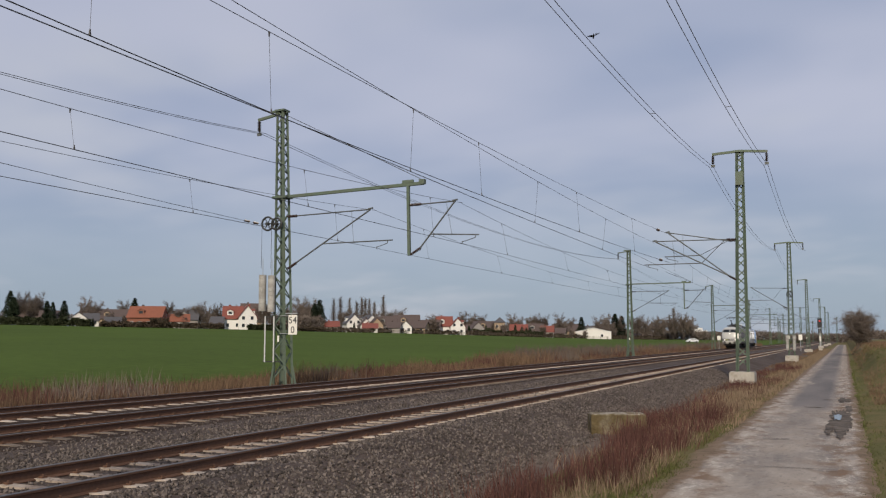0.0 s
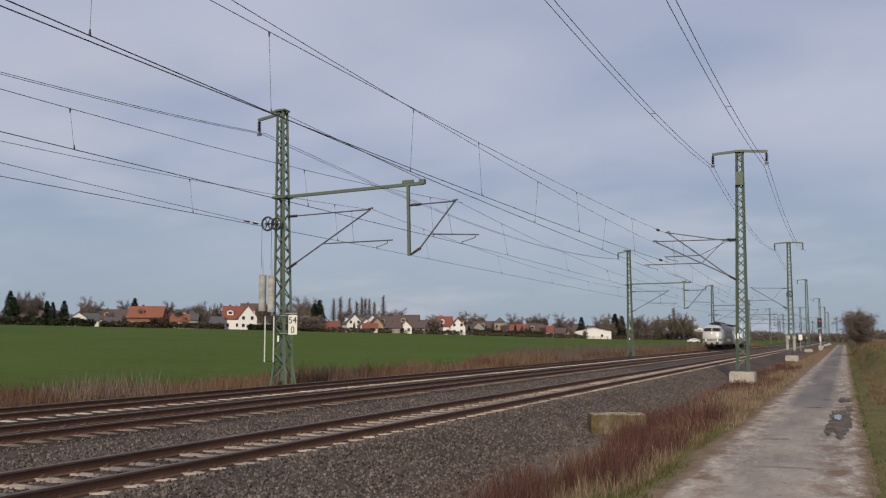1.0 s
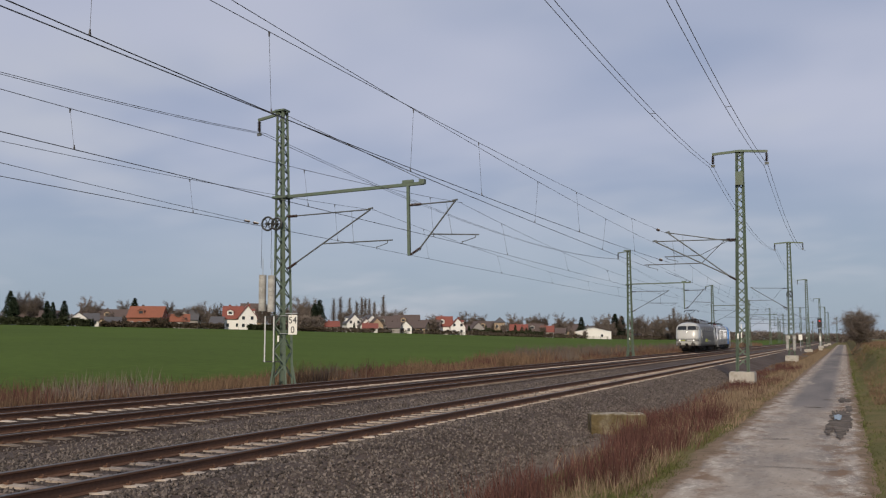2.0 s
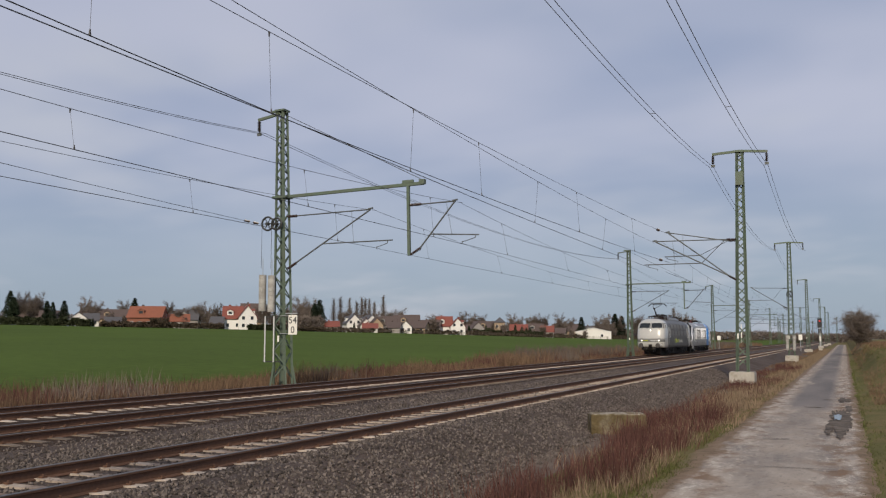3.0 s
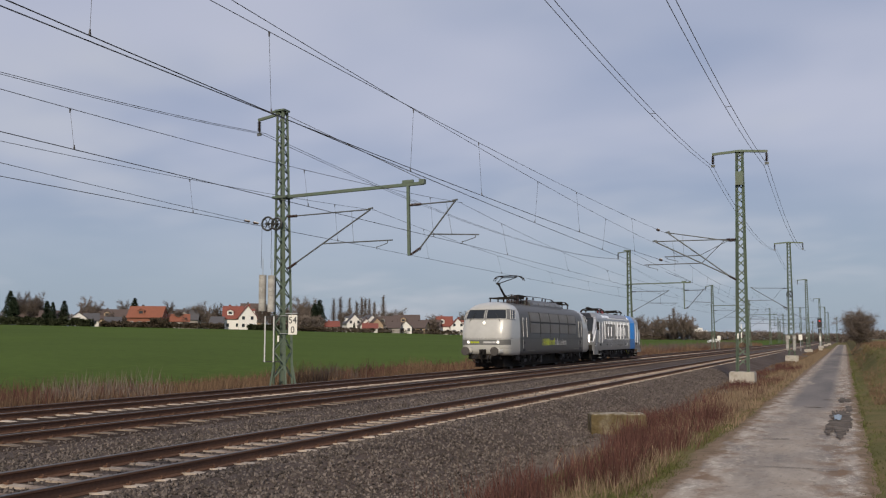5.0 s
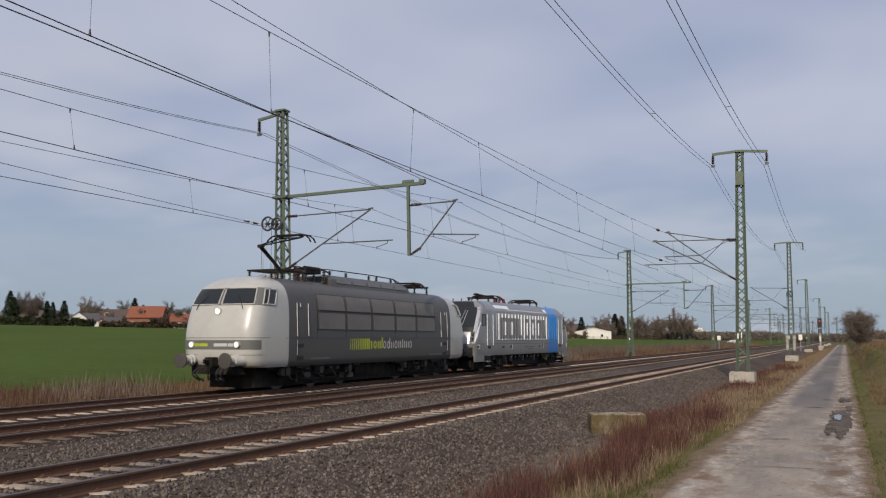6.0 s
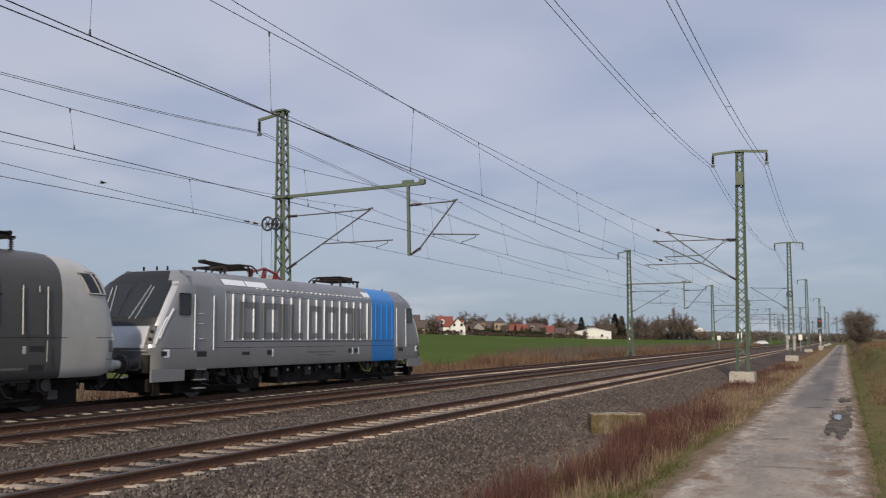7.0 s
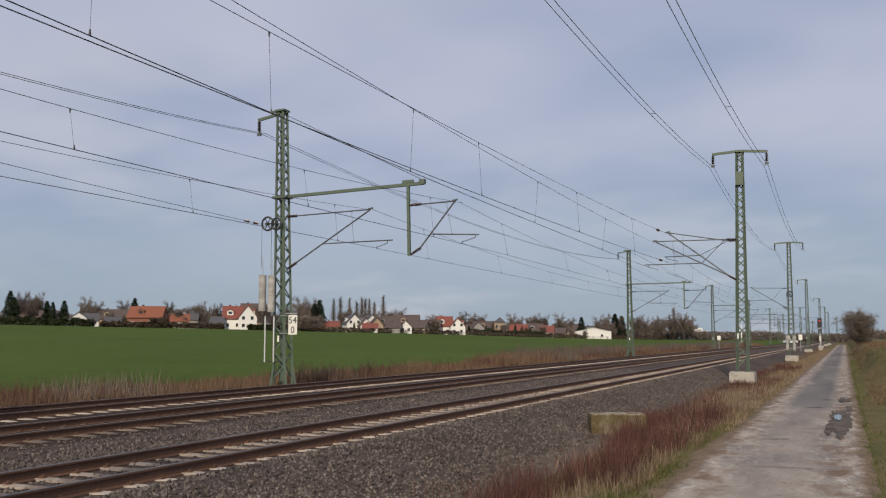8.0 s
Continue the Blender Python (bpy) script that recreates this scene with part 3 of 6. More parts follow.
def build_mast_fittings():
    y = 35.15
    weight_stack(-23.87, y, 2.98, "")
    weight_stack(-23.36, y - .05, 2.94, "")
    pulley(-23.66, y, 6.9, .3)
    pulley(-23.15, y - .06, 6.86, .26)
    weight_stack(-5.75, 108.2, .55, "")
    weight_stack(-5.05, 108.2, .5, "")
    pulley(-5.35, 108.2, 6.6, .32)
    g = thing("weight_guide", "thin galvanised guide rods beside the mast foot", "guide rods", pose(-23.6, y, 0))
    for x in (-.1, .36):
        part("rod", Mesh().tube((x, .0, .72), (x, 0, 2.75), .032, 8), PALEGALV, g)
    part("bracket", Mesh().box((.2, .1, .74), (.9, .06, .05)).box((.2, .1, 2.72), (.9, .06, .05)), CHASSISGREY, g)
    s = thing("distance_sign", "white enamel kilometre board with black digits", "sign", pose(-22.24, 35.12, 2.36))
    part("board", Mesh().box((0, 0, 0), (.44, .025, .86)), WHITE, s)
    part("bracket", Mesh().bar((-.7, .06, .40), (.0, .02, .40), .05, .03).bar((-.7, .06, -.38), (0, .02, -.38), .05, .03), GALV, s)
    text_mesh("54", .42, BLACK, s, pose(0, -.017, .06, 90, 0, 0))
    text_mesh("0", .42, BLACK, s, pose(0, -.017, -.36, 90, 0, 0))
    h = thing("sign_cap", "thin pale metal strip above the kilometre board", "bracket", pose(-22.3, 35.12, 2.86))
    part("strip", Mesh().box((0, 0, 0), (.6, .1, .05)), GALV, h)


def build_masts():
    for i, y in enumerate(LEFT_Y):
        left_mast(y, -22.95 if i == 1 else (-23.0 if i == 2 else LEFT_X - .1), -1.2 if i == 1 else 0.0)
    for i, y in enumerate(RIGHT_Y):
        right_mast(y, (-5.4, -5.25, -5.35, -6.0, -5.8, -5.8, -5.8)[i], 0.8 if i == 1 else (.25 if i == 2 else 0.0), i == 1, i < 3)
    build_mast_fittings()


build_masts()


# ---- wires ----
def sag(a, b, s, n=28):
    a, b = Vector(a), Vector(b)
    return [a.lerp(b, k / n) - Vector((0, 0, 4 * s * (k / n) * (1 - k / n))) for k in range(n + 1)]


def hang(a, b, s, y):
    """The point at y of a wire slung from a to b with sag s."""
    a, b = Vector(a), Vector(b)
    u = (y - a.y) / (b.y - a.y)
    return a.lerp(b, u) - Vector((0, 0, 4 * s * u * (1 - u)))


def span(ma, mb, s, ca, cb, cs=.03, at=None, drop=7):
    """A messenger from ma to mb with its sag, the contact wire from ca to cb, and droppers at the given places."""
    t = thing("overhead_line", "thin dark catenary and contact wire with droppers", "overhead line", None, "overhead line spans")
    part("messenger_wire", Mesh().path(sag(ma, mb, s), .0075), WIREMAT, t)
    part("contact_wire", Mesh().path(sag(ca, cb, cs), .0095 if ca[1] < 30 else .008), WIREMAT, t)
    for y in at or [ma[1] + (mb[1] - ma[1]) * (k + .5) / drop for k in range(drop)]:
        a, b = hang(ma, mb, s, y), hang(ca, cb, cs, y)
        part("dropper", Mesh().tube(a, b, .0045, 4), WIREMAT, t)
        part("dropper_clamp", Mesh().tube(a - Vector((0, 0, .09)), a, .012, 5, .022).tube(b, b + Vector((0, 0, .09)), .022, 5, .012), WIREMAT, t)
    return t


def feeder(x, ys, z, s, pair=.22, ties=()):
    for i, (y0, y1) in enumerate(zip(ys, ys[1:])):
        t = thing("feeder_line", "dark twin feeder wires slung between mast tops", "power line", None, "feeder spans")
        for d in (-pair, pair):
            part("wire", Mesh().path(sag((x + d * .5, y0, z), (x + d * .5, y1, z), s), .011 if y0 < 60 else .009), WIREMAT, t)
        for y in ties if i == 0 else ():
            p = hang((x, y0, z), (x, y1, z), s, y)
            part("spacer", Mesh().tube(p - Vector((pair * .5, 0, 0)), p + Vector((pair * .5, 0, 0)), .012, 5), WIREMAT, t)


def build_wires():
    y0, y1 = LEFT_Y[0], LEFT_Y[1]
    span((-18.35, y0, 7.23), (-18.35, y1, 7.26), .86, (-18.2, y0, 5.54), (-18.2, y1, 5.60), .0, (4.5, 13.8, 23.0, 31.9))
    span((-14.35, y0, 7.33), (-14.35, y1, 7.36), .96, (-14.2, y0, 5.55), (-14.2, y1, 5.61), .02, (5.0, 14.15, 23.15, 32.2))
    # a wire drawn aside to the tensioning wheel
    t = thing("overhead_line", "slack-free terminating wire with two dark insulators", "overhead line", None, "overhead line spans")
    a, b = (-16.1, y0, 6.75), (-23.45, y1 - .4, 6.76)
    part("terminating_wire", Mesh().path(sag(a, b, .22), .0095), WIREMAT, t)
    for y in (32.6, 33.4):
        p, q = hang(a, b, .22, y), hang(a, b, .22, y + .45)
        part("insulator", insulator(p, q, .055, 5), INSUL, t, "brown ribbed insulator")
    for i, (y0, y1) in enumerate(zip(LEFT_Y[1:], LEFT_Y[2:])):
        e = .3 if i % 2 else -.3
        span((-18.5, y0, 7.3), (-18.5, y1, 7.3), 1.05, (-18.2, y0, 5.58), (-18.2 + e, y1, 5.55), .03)
        span((-14.5, y0, 7.4), (-14.5, y1, 7.4), 1.15, (-14.2, y0, 5.62), (-14.2 + e, y1, 5.58), .03)
    y0, y1 = RIGHT_Y[0], RIGHT_Y[1]
    one = span(C1M[0], C1M[1], C1M[2], C1C[0], C1C[1], C1C[2], (13.8, 24.3, 34.8, 45.0))
    span(C2M[0], C2M[1], C2M[2], C2C[0], C2C[1], C2C[2], (9.7, 20.5, 31.0, 41.5))
    for a, b, c in (C1M, C1C):
        p, q = hang(a, b, c, y1 - 2.6), hang(a, b, c, y1 - 2.1)
        part("insulator", insulator(p, q, .075, 4), INSUL, one, "dark ribbed insulator in the wire")
    for i, (y0, y1) in enumerate(zip(RIGHT_Y[1:], RIGHT_Y[2:])):
        e = .3 if i % 2 else -.3
        span((-9.5, y0, 7.35), (-9.5, y1, 7.4), 1.0, (-9.7 - e, y0, 5.62), (-9.7 + e, y1, 5.6))
    feeder(LEFT_X - 1.0, LEFT_Y, 11.13, 1.29)
    feeder(RIGHT_X - 1.23, RIGHT_Y, 11.5, 1.11, .22, (36.4,))
    feeder(RIGHT_X + 1.74, RIGHT_Y[:3], 11.35, 1.2, .22, (35.4,))


# the two overlapping lines over the near track: ends of messenger and contact wire, with their sag
C1M = ((-9.35, -8.0, 7.507), (-9.30, 54.75, 7.851), .401)
C2M = ((-9.35, -8.0, 8.377), (-9.87, 53.85, 7.235), .453)
C1C = ((-9.30, -8.0, 5.934), (-9.18, 54.75, 6.152), .282)
C2C = ((-9.30, -8.0, 6.254), (-10.10, 53.85, 5.799), .195)
build_wires()


# ---- locomotives ----
def loco_paint(name, col, rough=0.35, metal=0.0, coat=0.3, dirt=(0.10, 0.085, 0.07), amt=0.18):
    return material(name, col, rough, metal, vary=0.05, grain=6, blot=0.7, bump=0.015, dist=0.004, dirt=dirt, dirt_amt=amt, dirt_scale=0.9, coat=coat)


WHITEPAINT = loco_paint("light_grey_cab_paint", (0.46, 0.455, 0.425), 0.3, coat=0.7)
GREYPAINT = loco_paint("dark_grey_body_paint", (0.068, 0.068, 0.065), 0.5, coat=0.12)
PANELGREY = loco_paint("grille_panel_grey", (0.155, 0.152, 0.143), 0.6, coat=0.0, dirt=(0.085, 0.07, 0.055), amt=0.35)
BANDGREY = loco_paint("window_band_grey", (0.13, 0.13, 0.125), 0.4)
FRAMEGREY = loco_paint("frame_and_shadow_gap_grey", (0.040, 0.040, 0.039), 0.5, coat=0.05)
SILVER = loco_paint("silver_loco_paint", (0.275, 0.28, 0.285), 0.34, 0.35)
# roof stud silver, also the painted glints on the cab creases
LIGHTSILVER = loco_paint("bright_silver_and_highlight", (0.62, 0.63, 0.65), 0.35, 0.2, amt=0.05)
# frame and nose silver, also the painted highlight of the cab corners
PILLAR = loco_paint("mid_silver_and_highlight", (0.50, 0.51, 0.53), 0.3, 0.4, amt=0.05)
ROOFGREY = loco_paint("roof_grey_paint", (0.20, 0.21, 0.235), 0.5)
BLUEPAINT = loco_paint("bright_blue_paint", (0.012, 0.205, 0.60), 0.4, amt=0.05)
LETTER = loco_paint("dark_grey_lettering", (0.145, 0.15, 0.155), 0.45)
YELLOWGREEN = loco_paint("yellow_green_stripe", (0.36, 0.42, 0.02), 0.5, amt=0.05)
PALEPRINT = loco_paint("pale_grey_print", (0.50, 0.50, 0.49), 0.5, amt=0.05)
# white fittings, also the sunlit brightness painted on the side ribs
RIBWHITE = loco_paint("white_paint_and_rib_highlight", (0.82, 0.85, 0.90), 0.4, amt=0.0)
REDPAINT = loco_paint("red_insulator_paint", (0.30, 0.04, 0.045), 0.5)
CHASSIS = material("grimy_black_chassis", (0.013, 0.012, 0.011), 0.8, vary=0.4, grain=10, bump=0.3, spec=0.2, dirt=(0.042, 0.034, 0.028), dirt_amt=0.75, dirt_scale=2.0)
AXLEGREY = material("dusty_axle_box_grey", (0.058, 0.052, 0.047), 0.7, vary=0.3, grain=12, bump=0.2)
TYRE = material("worn_wheel_steel", (0.085, 0.078, 0.072), 0.5, 0.5, vary=0.25, grain=15, bump=0.1)
CABGLASS = glass("dark_cab_glass", (0.02, 0.023, 0.026), 0.05)
LAMP = glowing("lit_headlight", (1.0, 0.96, 0.88), 1.0)
DARKRUB = material("dark_rubber", (0.02, 0.02, 0.021), 0.6, vary=0.2, bump=0)


class Hull:
    """A vehicle body stacked from plan outlines: at each height a half width and how far its ends stand back."""

    def __init__(self, length, levels, e, p, stations):
        self.L, self.lv, self.e, self.p, self.st = length, levels, e, p, stations

    def at(self, z):
        return lerp(z, [(k[0], k[1]) for k in self.lv]), lerp(z, [(k[0], k[2]) for k in self.lv])

    def end(self, s, z, sx=1, rear=False, off=0.0):
        """A point on the rounded end: s = 0 at the middle, 1 where the side begins."""
        w, y0 = self.at(z)
        a = (1 - s) * math.pi / 2
        x = (w + off) * math.cos(a) ** self.p if s > 0 else 0.0
        y = y0 - off + self.e * (1 - math.sin(a) ** self.p)
        return Vector((sx * x, self.L - y if rear else y, z))

    def side(self, y, z, sx=1, off=0.0):
        return Vector((sx * (self.at(z)[0] + off), y, z))

    def ring(self, z, n=12):
        ss = [k / n for k in range(n)] + [0.97, 1.0]
        right = [self.end(s, z) for s in ss]
        right += [self.side(y, z) for y in self.st]
        right += [self.end(s, z, 1, True) for s in reversed(ss)]
        left = [Vector((-p.x, p.y, p.z)) for p in reversed(right[1:-1])]
        return right + left

    def mesh(self, paint):
        m = Mesh()
        zs = [k[0] for k in self.lv]
        m.loft([self.ring(z) for z in zs], smooth=True)
        for i, f in enumerate(m.f):
            c = sum((Vector(m.v[k]) for k in f), Vector()) / len(f)
            m.mi[i] = paint(c)
        return m


def patch(fn, u0, u1, v0, v1, off, nu=6, nv=4, mi=0):
    """A thin raised sheet over a hull: fn(u, v, off) gives the surface."""
    m = Mesh()
    front = [[fn(u0 + (u1 - u0) * i / nu, v0 + (v1 - v0) * j / nv, off) for i in range(nu + 1)] for j in range(nv + 1)]
    m.loft(front, closed=False, cap=False, smooth=True, mi=mi)
    edge = [front[0][i] for i in range(nu + 1)] + [front[j][nu] for j in range(1, nv + 1)] + \
           [front[nv][i] for i in range(nu - 1, -1, -1)] + [front[j][0] for j in range(nv - 1, 0, -1)]
    def inner(k):
        if k <= nu:
            return (k, 0)
        if k <= nu + nv:
            return (nu, k - nu)
        if k <= 2 * nu + nv:
            return (2 * nu + nv - k, nv)
        return (0, 2 * nu + 2 * nv - k)
    back = [fn(u0 + (u1 - u0) * inner(k)[0] / nu, v0 + (v1 - v0) * inner(k)[1] / nv, -.02) for k in range(len(edge))]
    m.loft([edge, back], cap=False, smooth=False, mi=mi)
    return m


def rim(fn, u0, u1, v0, v1, off, r, nu=6, nv=4):
    """A raised bead round a patch."""
    pts = [fn(u0 + (u1 - u0) * i / nu, v0, off) for i in range(nu + 1)] + [fn(u1, v0 + (v1 - v0) * j / nv, off) for j in range(1, nv + 1)] + \
          [fn(u1 + (u0 - u1) * i / nu, v1, off) for i in range(1, nu + 1)] + [fn(u0, v1 + (v0 - v1) * j / nv, off) for j in range(1, nv + 1)]
    return Mesh().path(pts, r, 6)


def wheel(parent, x, y, r=.625):
    m = Mesh()
    s = 1 if x > 0 else -1
    m.tube((x - s * .065, y, r), (x + s * .065, y, r), r, 32)
    m.tube((x - s * .1, y, r), (x - s * .065, y, r), r + .028, 32)
    w = part("wheel", m, [TYRE], parent)
    d = Mesh()
    d.tube((x + s * .04, y, r), (x + s * .072, y, r), r * .80, 28)
    d.tube((x + s * .06, y, r), (x + s * .16, y, r), .2, 16)
    d.tube((x + s * .06, y, r), (x + s * .09, y, r), r * .45, 20)
    part("wheel_disc", d, CHASSIS, w, "grimy dark wheel disc")


def bogie(parent, ys, seed):
    rnd = random.Random(seed)
    b = Mesh()
    y0, y1 = min(ys), max(ys)
    for s in (-1, 1):
        b.box((s * 1.05, (y0 + y1) / 2, .78), (.14, y1 - y0 + 1.5, .22))
        b.box((s * 1.05, (y0 + y1) / 2, .55), (.12, y1 - y0 - .9, .2))
    for y in ys[:-1]:
        b.box((0, y + (ys[1] - ys[0]) / 2, .7), (2.0, .4, .3))
    o = part("bogie", b, CHASSIS, parent, "grimy black bogie frame")
    for y in ys:
        for s in (-1, 1):
            wheel(o, s * .78, y)
            a = Mesh()
            a.box((s * 1.16, y, .66), (.2, .46, .36), taper=.85)
            a.tube((s * 1.2, y, .64), (s * 1.33, y, .64), .15, 14)
            part("axle_box", a, AXLEGREY, o, "dusty grey axle box")
            for d in (-.36, .36):
                c = Mesh()
                pts = [(s * 1.17 + .075 * math.cos(k * .9), y + d + .075 * math.sin(k * .9), .58 + .012 * k) for k in range(30)]
                c.path(pts, .018, 5)
                part("coil_spring", c, CHASSIS, o)
    for k in range(7):
        y = y0 - .6 + (y1 - y0 + 1.2) * (k + .5) / 7
        q = Mesh()
        q.box((1.2, y + rnd.uniform(-.1, .1), rnd.uniform(.35, .85)), (.16, rnd.uniform(.12, .4), rnd.uniform(.08, .28)))
        part("brake_gear", q, CHASSIS if k % 2 else AXLEGREY, o)
    for k in range(5):
        y = y0 - .5 + (y1 - y0 + 1.0) * (k + .3) / 5
        pipe = [(1.24, y, .86), (1.28, y + .08, .6 + rnd.uniform(-.1, .1)), (1.27, y + rnd.uniform(.15, .4), .42), (1.22, y + rnd.uniform(.4, .6), .36)]
        part("air_pipe", Mesh().path(pipe, .02, 5), AXLEGREY, o)
        part("sand_box", Mesh().box((1.12, y + .55, .74), (.22, rnd.uniform(.2, .36), rnd.uniform(.16, .3)), None, 0, .8), AXLEGREY if k % 2 else CHASSIS, o)
    rod = Mesh()
    rod.tube((1.22, y0 + .3, .33), (1.22, y1 - .3, .30), .03)
    part("brake_rod", rod, CHASSIS, o)


def buffer(parent, x, y, face, paint, rear=False):
    """A side buffer whose head ends at y = face."""
    s = -1 if rear else 1
    m = Mesh()
    m.tube((x, y + s * .62, 1.05), (x, y + s * .16, 1.05), .125, 18)
    m.tube((x, y + s * .66, 1.05), (x, y + s * .56, 1.05), .19, 18)
    o = part("buffer", m, paint, parent, "round side buffer with dark head")
    h = Mesh()
    h.tube((x, y + s * .17, 1.05), (x, y + s * .03, 1.05), .09, 14)
    h.tube((x, y + s * .06, 1.05), (x, y + s * .015, 1.05), .25, 26)
    h.tube((x, y + s * .016, 1.05), (x, y, 1.05), .25, 26, .17)
    part("buffer_head", h, AXLEGREY, o)


def coupling(parent, y, rear=False):
    s = -1 if rear else 1
    m = Mesh()
    m.box((0, y + s * .5, 1.0), (.3, .3, .3))
    m.bar((0, y + s * .36, 1.02), (0, y + s * .12, 1.0), .07, .1)
    m.bar((0, y + s * .12, .96), (0, y + s * .15, 1.08), .07)
    for k in range(3):
        m.bar((.0, y + s * (.3 + .03 * k), .9 - .17 * k), (0, y + s * (.3 + .03 * (k + 1)), .75 - .17 * k), .06, .04)
    part("coupling_hook", m, CHASSIS, parent)
    for x, r in ((-.45, .17), (-.3, .21), (.34, .19), (.52, .15)):
        pts = [(x + r * .35 * math.sin(k * math.pi / 10) * (1 if x > 0 else -1), y + s * (.5 - .28 * math.sin(k * math.pi / 10)), .82 - .036 * k * (1 + r)) for k in range(11)]
        pts += [(x * .7, y + s * .42, pts[-1][2] + .06)]
        part("brake_hose", Mesh().path(pts, .028, 6), DARKRUB, parent)


def pantograph(parent, y, z, d, lift, reach=1.55):
    """A single-arm pantograph on a base frame at y; d is the way that its knee points, lift the head's height."""
    b = Mesh()
    for s in (-.62, .62):
        b.bar((s, y - .75, z + .28), (s, y + .75, z + .28), .06)
    for k in (-.75, 0, .75):
        b.bar((-.66, y + k, z + .28), (.66, y + k, z + .28), .06)
    b.tube((-.5, y - d * .4, z + .33), (.5, y - d * .4, z + .33), .06)
    o = part("pantograph", b, CHASSIS, parent, "dark steel pantograph")
    for sx in (-.6, .6):
        for k in (-.7, .7):
            part("insulator", insulator((sx, y + k, z - .05), (sx, y + k, z + .26), .075, 5), INSUL, o)
    foot = Vector((0, y - d * .4, z + .33))
    raised = lift > z + .9
    knee = foot + (Vector((0, d * 1.3, .80)) if raised else Vector((0, d * 1.5, .12)))
    head = Vector((0, y - d * (1.05 if raised else .45), lift))
    a = Mesh()
    a.tube(foot, knee, .07, 10, .055)
    a.tube(foot + Vector((.3, d * .55, -.02)), knee + Vector((0, d * .12, -.05)), .022)
    part("lower_arm", a, CHASSIS, o)
    u = Mesh()
    for s in (-.32, .32):
        u.tube(knee + Vector((s * .25, 0, .02)), head + Vector((s * 1.5, 0, -.1)), .026)
    u.tube(knee + Vector((-.12, 0, 0)), knee + Vector((.12, 0, 0)), .06)
    u.tube(head + Vector((-.5, 0, -.1)), head + Vector((.5, 0, -.1)), .025)
    part("upper_arm", u, CHASSIS, o)
    h = Mesh()
    for k in (-.16, .16):
        pts = [(-.97, k, -.30), (-.9, k, -.16), (-.72, k, -.03), (-.5, k, 0), (.5, k, 0), (.72, k, -.03), (.9, k, -.16), (.97, k, -.30)]
        h.path([head + Vector(q) for q in pts], .03, 6)
    for s in (-.45, .45):
        h.bar(head + Vector((s, -.18, -.05)), head + Vector((s, .18, -.05)), .04)
    part("collector_head", h, CHASSIS, o)


def bars(fn, y0, y1, z0, z1, n, fill, mat, parent, name, off=.006):
    step = (y1 - y0) / n
    for k in range(n):
        part(name, patch(fn, y0 + step * k, y0 + step * (k + fill), z0, z1, off, 1, 1), mat, parent)


# -- the grey six-axle engine that leads --
LA = 19.9
HA = Hull(LA, [(.80, 1.42, .92), (.88, 1.47, .76), (1.05, 1.495, .66), (1.4, 1.5, .62), (1.78, 1.5, .62), (2.1, 1.5, .66), (2.45, 1.495, .76), (2.75, 1.48, .86), (2.88, 1.47, .91),
               (3.1, 1.44, 1.02), (3.3, 1.39, 1.13), (3.46, 1.32, 1.25), (3.6, 1.21, 1.40), (3.72, 1.05, 1.58), (3.82, .84, 1.82), (3.89, .58, 2.12), (3.93, .28, 2.45)],
          1.0, .52, [2.78, 4.0, 4.72, 8, 11, 14, 16, 17.12])


MARK_BOLD = ((8.84, .11, 1.36, 1.66), (9.44, .11, 1.36, 1.66), (9.62, .11, 1.36, 1.66), (9.79, .11, 1.36, 1.80))
# where each shape of the fine pale mark starts, the width of its loop (0: none) and the top of its upright (0: none)
MARK_FINE = ((9.93, .26, 0), (10.28, .24, 1.80), (10.68, 0, 1.62), (10.84, 0, 1.62), (11.00, .26, 0), (11.38, 0, 1.64), (11.56, 0, 1.64), (11.76, 0, 1.74), (11.95, 0, 1.64), (12.13, 0, 1.64),
             (12.32, 0, 1.64), (12.45, .26, 0))


def loop_mark(fn, y0, y1, z0, z1, w, n=14):
    """A flat closed loop of even stroke on a vehicle side."""
    m = Mesh()
    cy, cz, ry, rz = (y0 + y1) / 2, (z0 + z1) / 2, (y1 - y0) / 2, (z1 - z0) / 2
    rows = [[fn(cy + (ry - d) * math.cos(k * math.tau / n), cz + (rz - d) * math.sin(k * math.tau / n), .007) for k in range(n + 1)] for d in (0, w)]
    return m.loft(rows, closed=False, cap=False, smooth=False)


